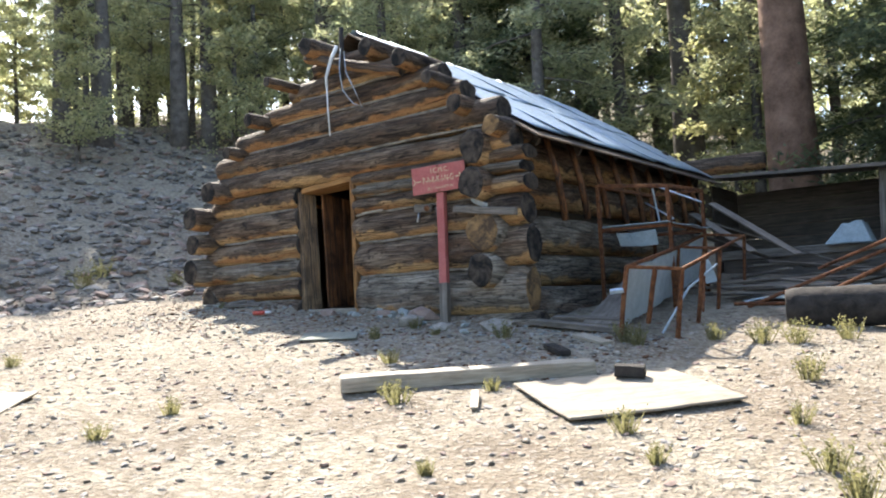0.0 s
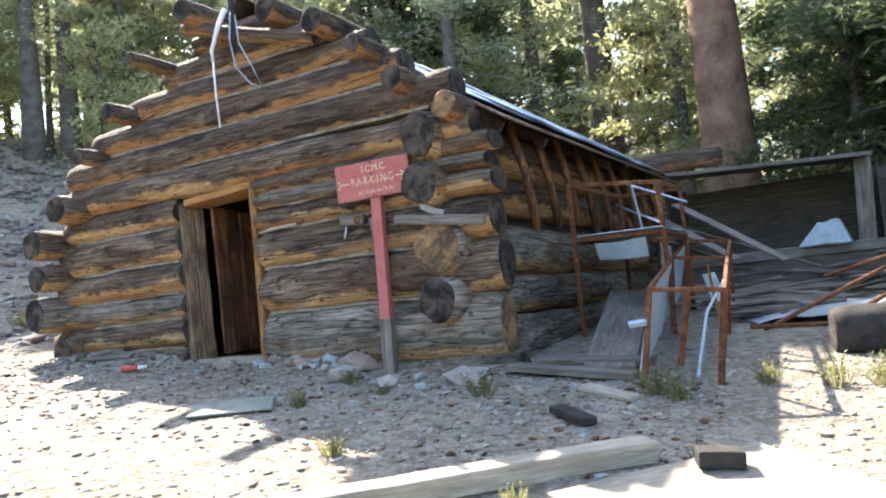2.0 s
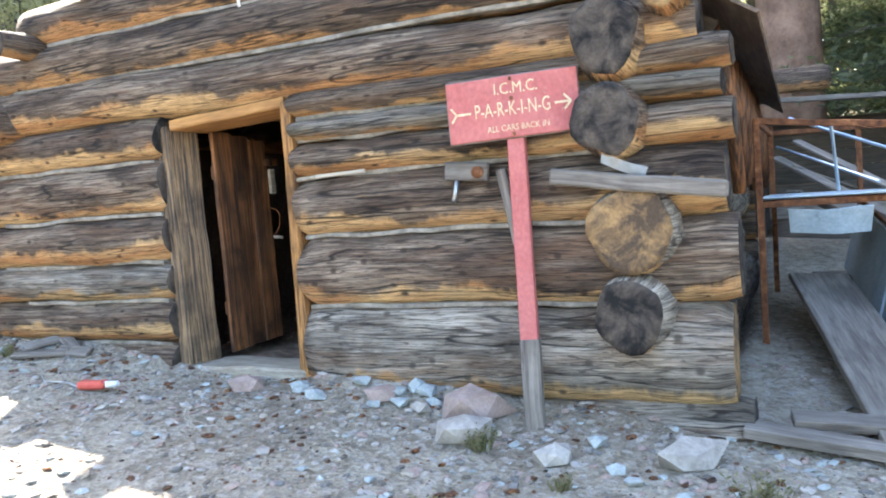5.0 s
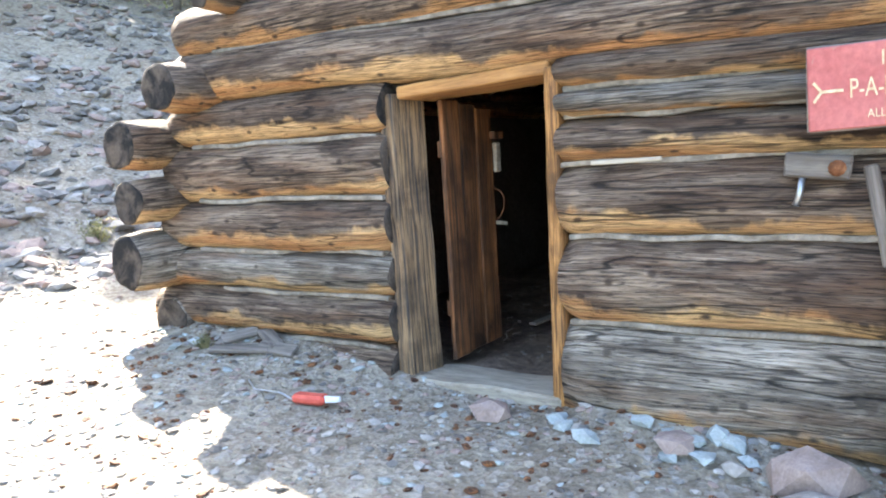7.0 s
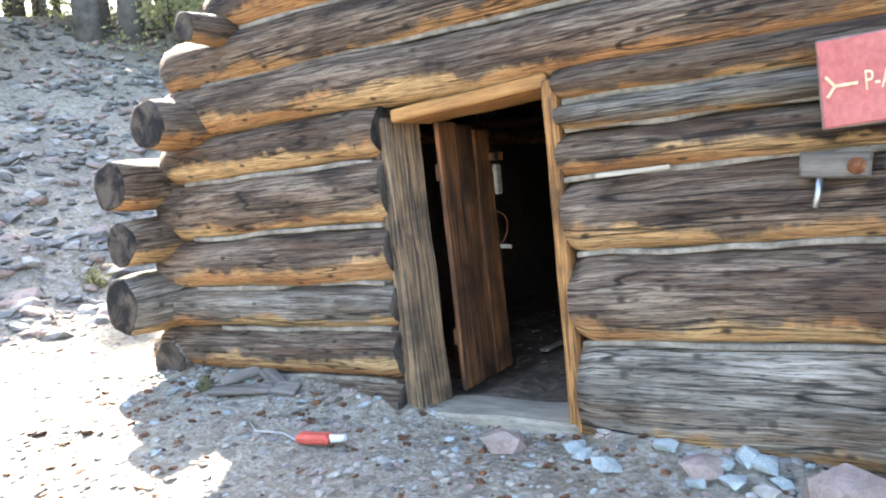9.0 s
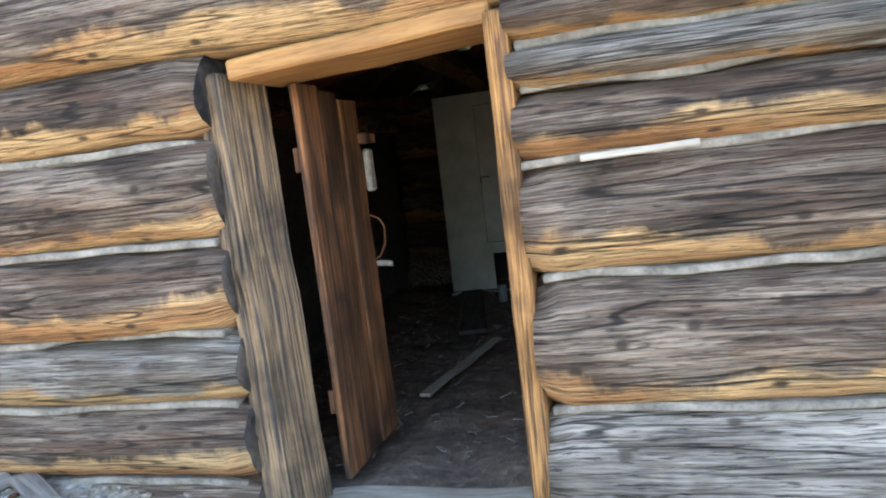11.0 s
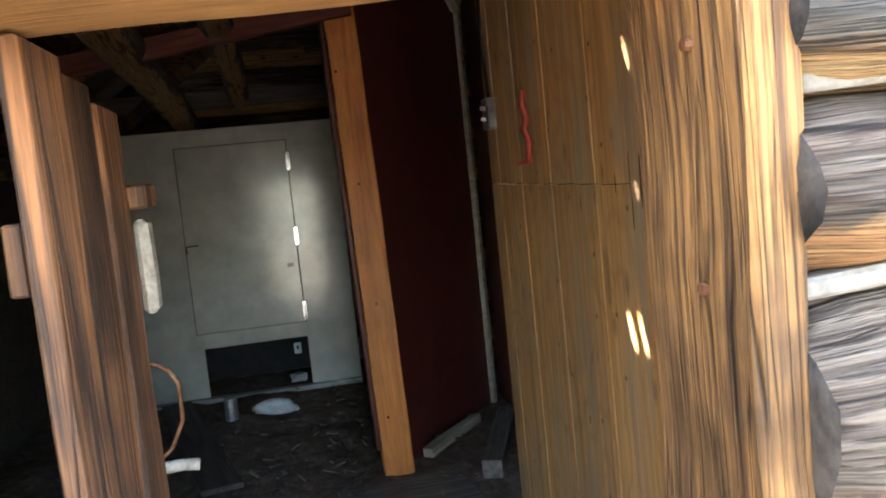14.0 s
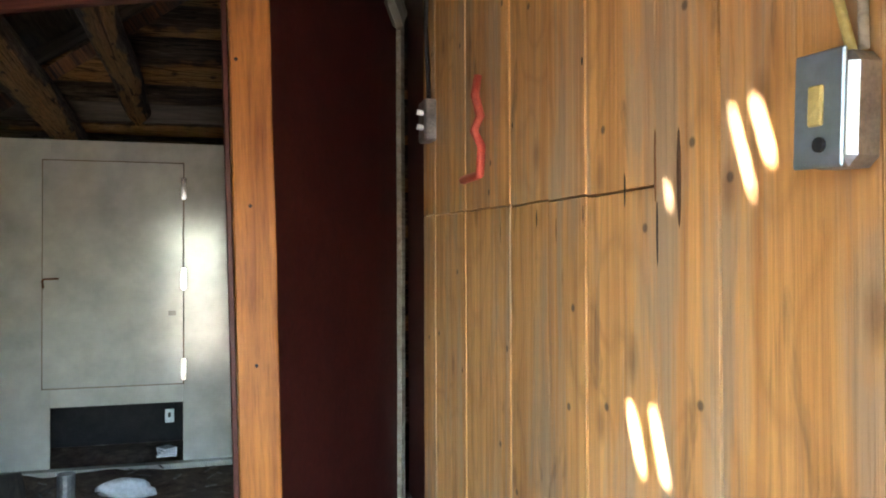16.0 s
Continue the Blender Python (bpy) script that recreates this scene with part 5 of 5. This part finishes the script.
def tree(seed, height, radius, crown_from, bark, leafm, kind, limbs=46, per=26, size=0.20, reach=0.16):
    """A trunk with tapering limbs and a broken crown of small blades."""
    r = random.Random(seed)
    e = new("pine_tree" if kind == "pine" else "leafy_tree")
    bm = bmesh.new()
    pts = [(0.25 * noise.noise(Vector((seed, k * 0.4, 0))) * (k / 8), 0.25 * noise.noise(Vector((seed, k * 0.4, 7))) * (k / 8), height * k / 8 - 0.4) for k in range(9)]
    tube(bm, pts, radius, 14, radius * 0.25)
    clumps = []
    for i in range(limbs):
        t = crown_from + (1 - crown_from) * (i / limbs) ** 0.9
        z = height * t
        a = r.uniform(0, math.tau)
        ln = height * reach * (1.15 - 0.85 * (t - crown_from) / (1 - crown_from)) * r.uniform(0.55, 1.2)
        st = Vector(pts[min(8, int(t * 8))])
        st.z = z
        tip = st + Vector((math.cos(a) * ln, math.sin(a) * ln, ln * (r.uniform(-0.25, 0.1) if kind == "pine" else r.uniform(0.1, 0.6))))
        tube(bm, [st, st.lerp(tip, 0.5) + Vector((0, 0, 0.05 * ln)), tip], radius * 0.14 + 0.012, 5, 0.008)
        for q in (0.35, 0.6, 0.82, 1.0):
            c = st.lerp(tip, q) + Vector((r.uniform(-1, 1), r.uniform(-1, 1), 0)) * 0.12 * ln
            clumps.append((c, 0.10 * ln + 0.09))
    part("trunk", bm, bark, e, "", None, True)
    vs, fs = leaf_cloud(r, clumps, size, per, 0.5, 0.13 if kind == "pine" else 0.34)
    cr = new("crown", mesh_from("crown", vs, fs, [leafm], None, False))
    cr.parent = e
    return e


big = tree(3, 26.0, 0.62, 0.5, M_BARK, M_NEEDLE, "pine", 30, 20, 0.3)
big.matrix_basis = Matrix.Translation((3.0, 12.0, ground_z(3.0, 12.0)))
tagged(big, "very thick reddish-brown pine trunk behind the shed", "tree")
PROTO = [(tree(11, 15, 0.20, 0.14, M_BARKG, M_NEEDLE, "pine", 52, 62, 0.24, 0.15), "tall grey-barked pine with sparse dark branches"),
         (tree(12, 17, 0.26, 0.28, M_BARKG, M_NEEDLE, "pine", 46, 62, 0.26, 0.14), "tall grey-barked pine with sparse dark branches"),
         (tree(13, 8.5, 0.12, 0.06, M_BARKG, M_LEAF, "leafy", 56, 32, 0.17, 0.22), "light green leafy young tree in the woods"),
         (tree(14, 12, 0.17, 0.05, M_BARKG, M_NEEDLE_DARK, "pine", 64, 90, 0.24, 0.17), "full dark green young pine in the woods")]
GROVES = {0: "woods round the cabin", 1: "woods round the cabin", 2: "leafy trees round the cabin", 3: "young pines round the cabin"}
FOREST = []
rt = random.Random(21)
for i, (e, lab) in enumerate(PROTO):
    tagged(e, lab, "tree", GROVES[i])


def clear_spot(x, y):
    if y > 7.5 and x > -14 and x < 30:
        return not (0.5 < x < 7.5 and y < 11) and (x - 3) ** 2 + (y - 12) ** 2 > 5
    if x < -13.5 and -8 < y < 40:
        return True
    return False


tries = 0
while len(FOREST) < 105 and tries < 6000:
    tries += 1
    x, y = (rt.uniform(-26, 24), rt.uniform(8.5, 34)) if rt.random() < 0.62 else (rt.uniform(-34, -13.5), rt.uniform(-8, 30))
    if -16 < x < 1.5 and y < 26 and rt.random() < 0.55:
        continue
    if not clear_spot(x, y) or any((x - a) ** 2 + (y - b) ** 2 < 2.2 for a, b in FOREST):
        continue
    FOREST.append((x, y))
# stand on the open side too, out of the walk's way, as the shade in the yard tells
for x, y in ((-6.3, 10.3), (-7.1, 12.7), (-4.6, 12.8), (-9.5, 11.8), (-5.5, 15.1), (-9.2, 15.0), (-2.2, 14.2), (5.6, 13.2), (6.8, 11.8), (8.2, 13.0), (9.6, 11.4), (5.0, 15.5), (7.2, 15.2), (11.2, 13.2), (9.2, 16.6), (12.8, 11.6), (13.6, 15.5), (5.9, 18.6), (7.9, 19.5), (11.5, 18.5), (10.5, 2.5), (11.5, 5.5), (9.3, 7.2), (13.5, 0.5), (8.2, 9.5), (12, -3.5), (-16, -9), (-12, -16), (-3, -17), (5, -18), (13, -13), (17, -6)):
    FOREST.append((x, y))
first = set()
for i, (x, y) in enumerate(FOREST):
    k = rt.choices((0, 1, 2, 3), (4, 4, 2, 2 if x > -8 else 0))[0] if not (x > 4.5 and y < 18) else 3
    m = Matrix.Translation((x, y, ground_z(x, y))) @ pose(0, 0, 0, rt.uniform(-2, 2), rt.uniform(-2, 2), rt.uniform(0, 360))
    e = PROTO[k][0]
    if k not in first:
        first.add(k)
        e.matrix_basis = m
        o = e
    else:
        o = copy_thing(e, m)
    s = rt.uniform(0.75, 1.25)
    p, up = 0.559 * x + 0.829 * y, -0.829 * x + 0.559 * y
    if -6.3 < p < 3.4 and up > 0:
        # the sun clears the trees on this side of the yard
        room = 1.03 * (up - 4.0) - ground_z(x, y)
        s = min(s, max(0.22, room / (15, 17, 8.5, 12)[k]))
    o.scale = (s, s, s)

TALL = tree(31, 9.5, 0.36, 0.45, M_BARKG, M_NEEDLE, "pine", 22, 14, 0.2, 0.13)
tagged(TALL, "thick grey pine trunk standing above the hillside", "tree", "old pines on the hill")
for i, (x, y, s) in enumerate(((-16.2, 4.4, 0.85), (-15.9, 5.6, 0.95), (-15.9, 8.4, 1.0), (-15.6, 9.4, 0.95), (-14.5, 14.0, 1.0), (-3.7, 15.0, 1.4), (-0.9, 16.3, 1.6), (-7.5, 13.5, 1.0), (8.5, 15.0, 1.6))):
    m = Matrix.Translation((x, y, ground_z(x, y))) @ pose(0, 0, 0, 0, 0, i * 77)
    o = copy_thing(TALL, m) if i else TALL
    o.matrix_basis = m
    o.scale = (s, s, s)

# far woods that close the view
r = random.Random(77)
pts = []
for i in range(3800):
    a = r.uniform(-2.6, 0.9)
    if -0.85 < a < -0.1 and r.random() < 0.8:
        continue
    dist = r.uniform(36, 60)
    x, y = math.sin(a) * dist, math.cos(a) * dist
    pts.append((Vector((x, y, ground_z(x, y) + r.uniform(0, 17))), 1.1))
vs, fs = leaf_cloud(r, pts, 0.75, 9, 0.8)
tagged(new("far_woods", mesh_from("far_woods", vs, fs, [M_NEEDLE], None, False)), "dense dim green woods far up the slope", "woods", kind="stuff")
# undergrowth at the wood's edge
pts = []
for i in range(900):
    x, y = r.uniform(-24, 16), r.uniform(8.5, 20)
    if clear_spot(x, y):
        pts.append((Vector((x, y, ground_z(x, y) + r.uniform(0.0, 1.0) ** 2 * 1.8)), 0.32))
vs, fs = leaf_cloud(r, pts, 0.12, 22, 0.6)
tagged(new("undergrowth", mesh_from("undergrowth", vs, fs, [M_LEAF], None, False)), "light green shrubs at the edge of the woods", "shrub", kind="stuff")

# ---- stones and chips on the ground ----
STONE = []
for k in range(6):
    bm = bmesh.new()
    bmesh.ops.create_icosphere(bm, subdivisions=1, radius=0.5)
    for v in bm.verts:
        v.co *= 1 + 0.6 * noise.noise(v.co * 1.7 + Vector((k * 5.0, 2, 1)))
        v.co.z *= 0.45
    STONE.append(([v.co.copy() for v in bm.verts], [[v.index for v in f.verts] for f in bm.faces]))
    bm.free()


def scatter(name, n, area, smin, smax, mats, label, seed):
    rr = random.Random(seed)
    vs, fs, idx = [], [], []
    while n > 0:
        x, y = area(rr)
        if -3.2 < x < 2.6 and 0.0 < y < 6.6:
            continue
        n -= 1
        sv, sf = STONE[rr.randrange(6)]
        s = smin + (smax - smin) * rr.random() ** 3
        m = Matrix.Translation((x, y, rough_ground(x, y) + s * 0.06)) @ pose(0, 0, 0, rr.uniform(-20, 20), rr.uniform(-20, 20), rr.uniform(0, 360)) @ Matrix.Diagonal((s * rr.uniform(0.7, 1.4), s, s, 1))
        b = len(vs)
        vs += [m @ v for v in sv]
        fs += [[b + q for q in f] for f in sf]
        idx += [rr.randrange(len(mats))] * len(sf)
    tagged(new(name, mesh_from(name, vs, fs, mats, idx, False)), label, "stones", kind="stuff")


scatter("gravel", 15000, lambda q: (q.uniform(-6, 8.5), q.uniform(-8, 1.5)), 0.010, 0.07, [M_ROCK, M_ROCK, M_PALE, M_ROCKR, M_CHINK], "loose pale gravel and wood chips on dirt", 5)
scatter("hill_stones", 14000, lambda q: (-5.0 - 13 * q.random() ** 1.3, q.uniform(-9, 14)), 0.03, 0.32, [M_ROCKD, M_ROCKD, M_ROCK, M_ROCKR], "broken grey stones strewn on the hillside", 6)

scatter("wall_litter", 4200, lambda q: (q.uniform(-3.2, 4.6), -0.05 - 2.3 * q.random() ** 1.5), 0.012, 0.07, [M_BARN, M_ROCKD, M_ROCK, M_DOORW, M_ROCKR, M_DOORW, M_ROCKB], "wood chips, splinters and broken stone strewn before the wall", 8)
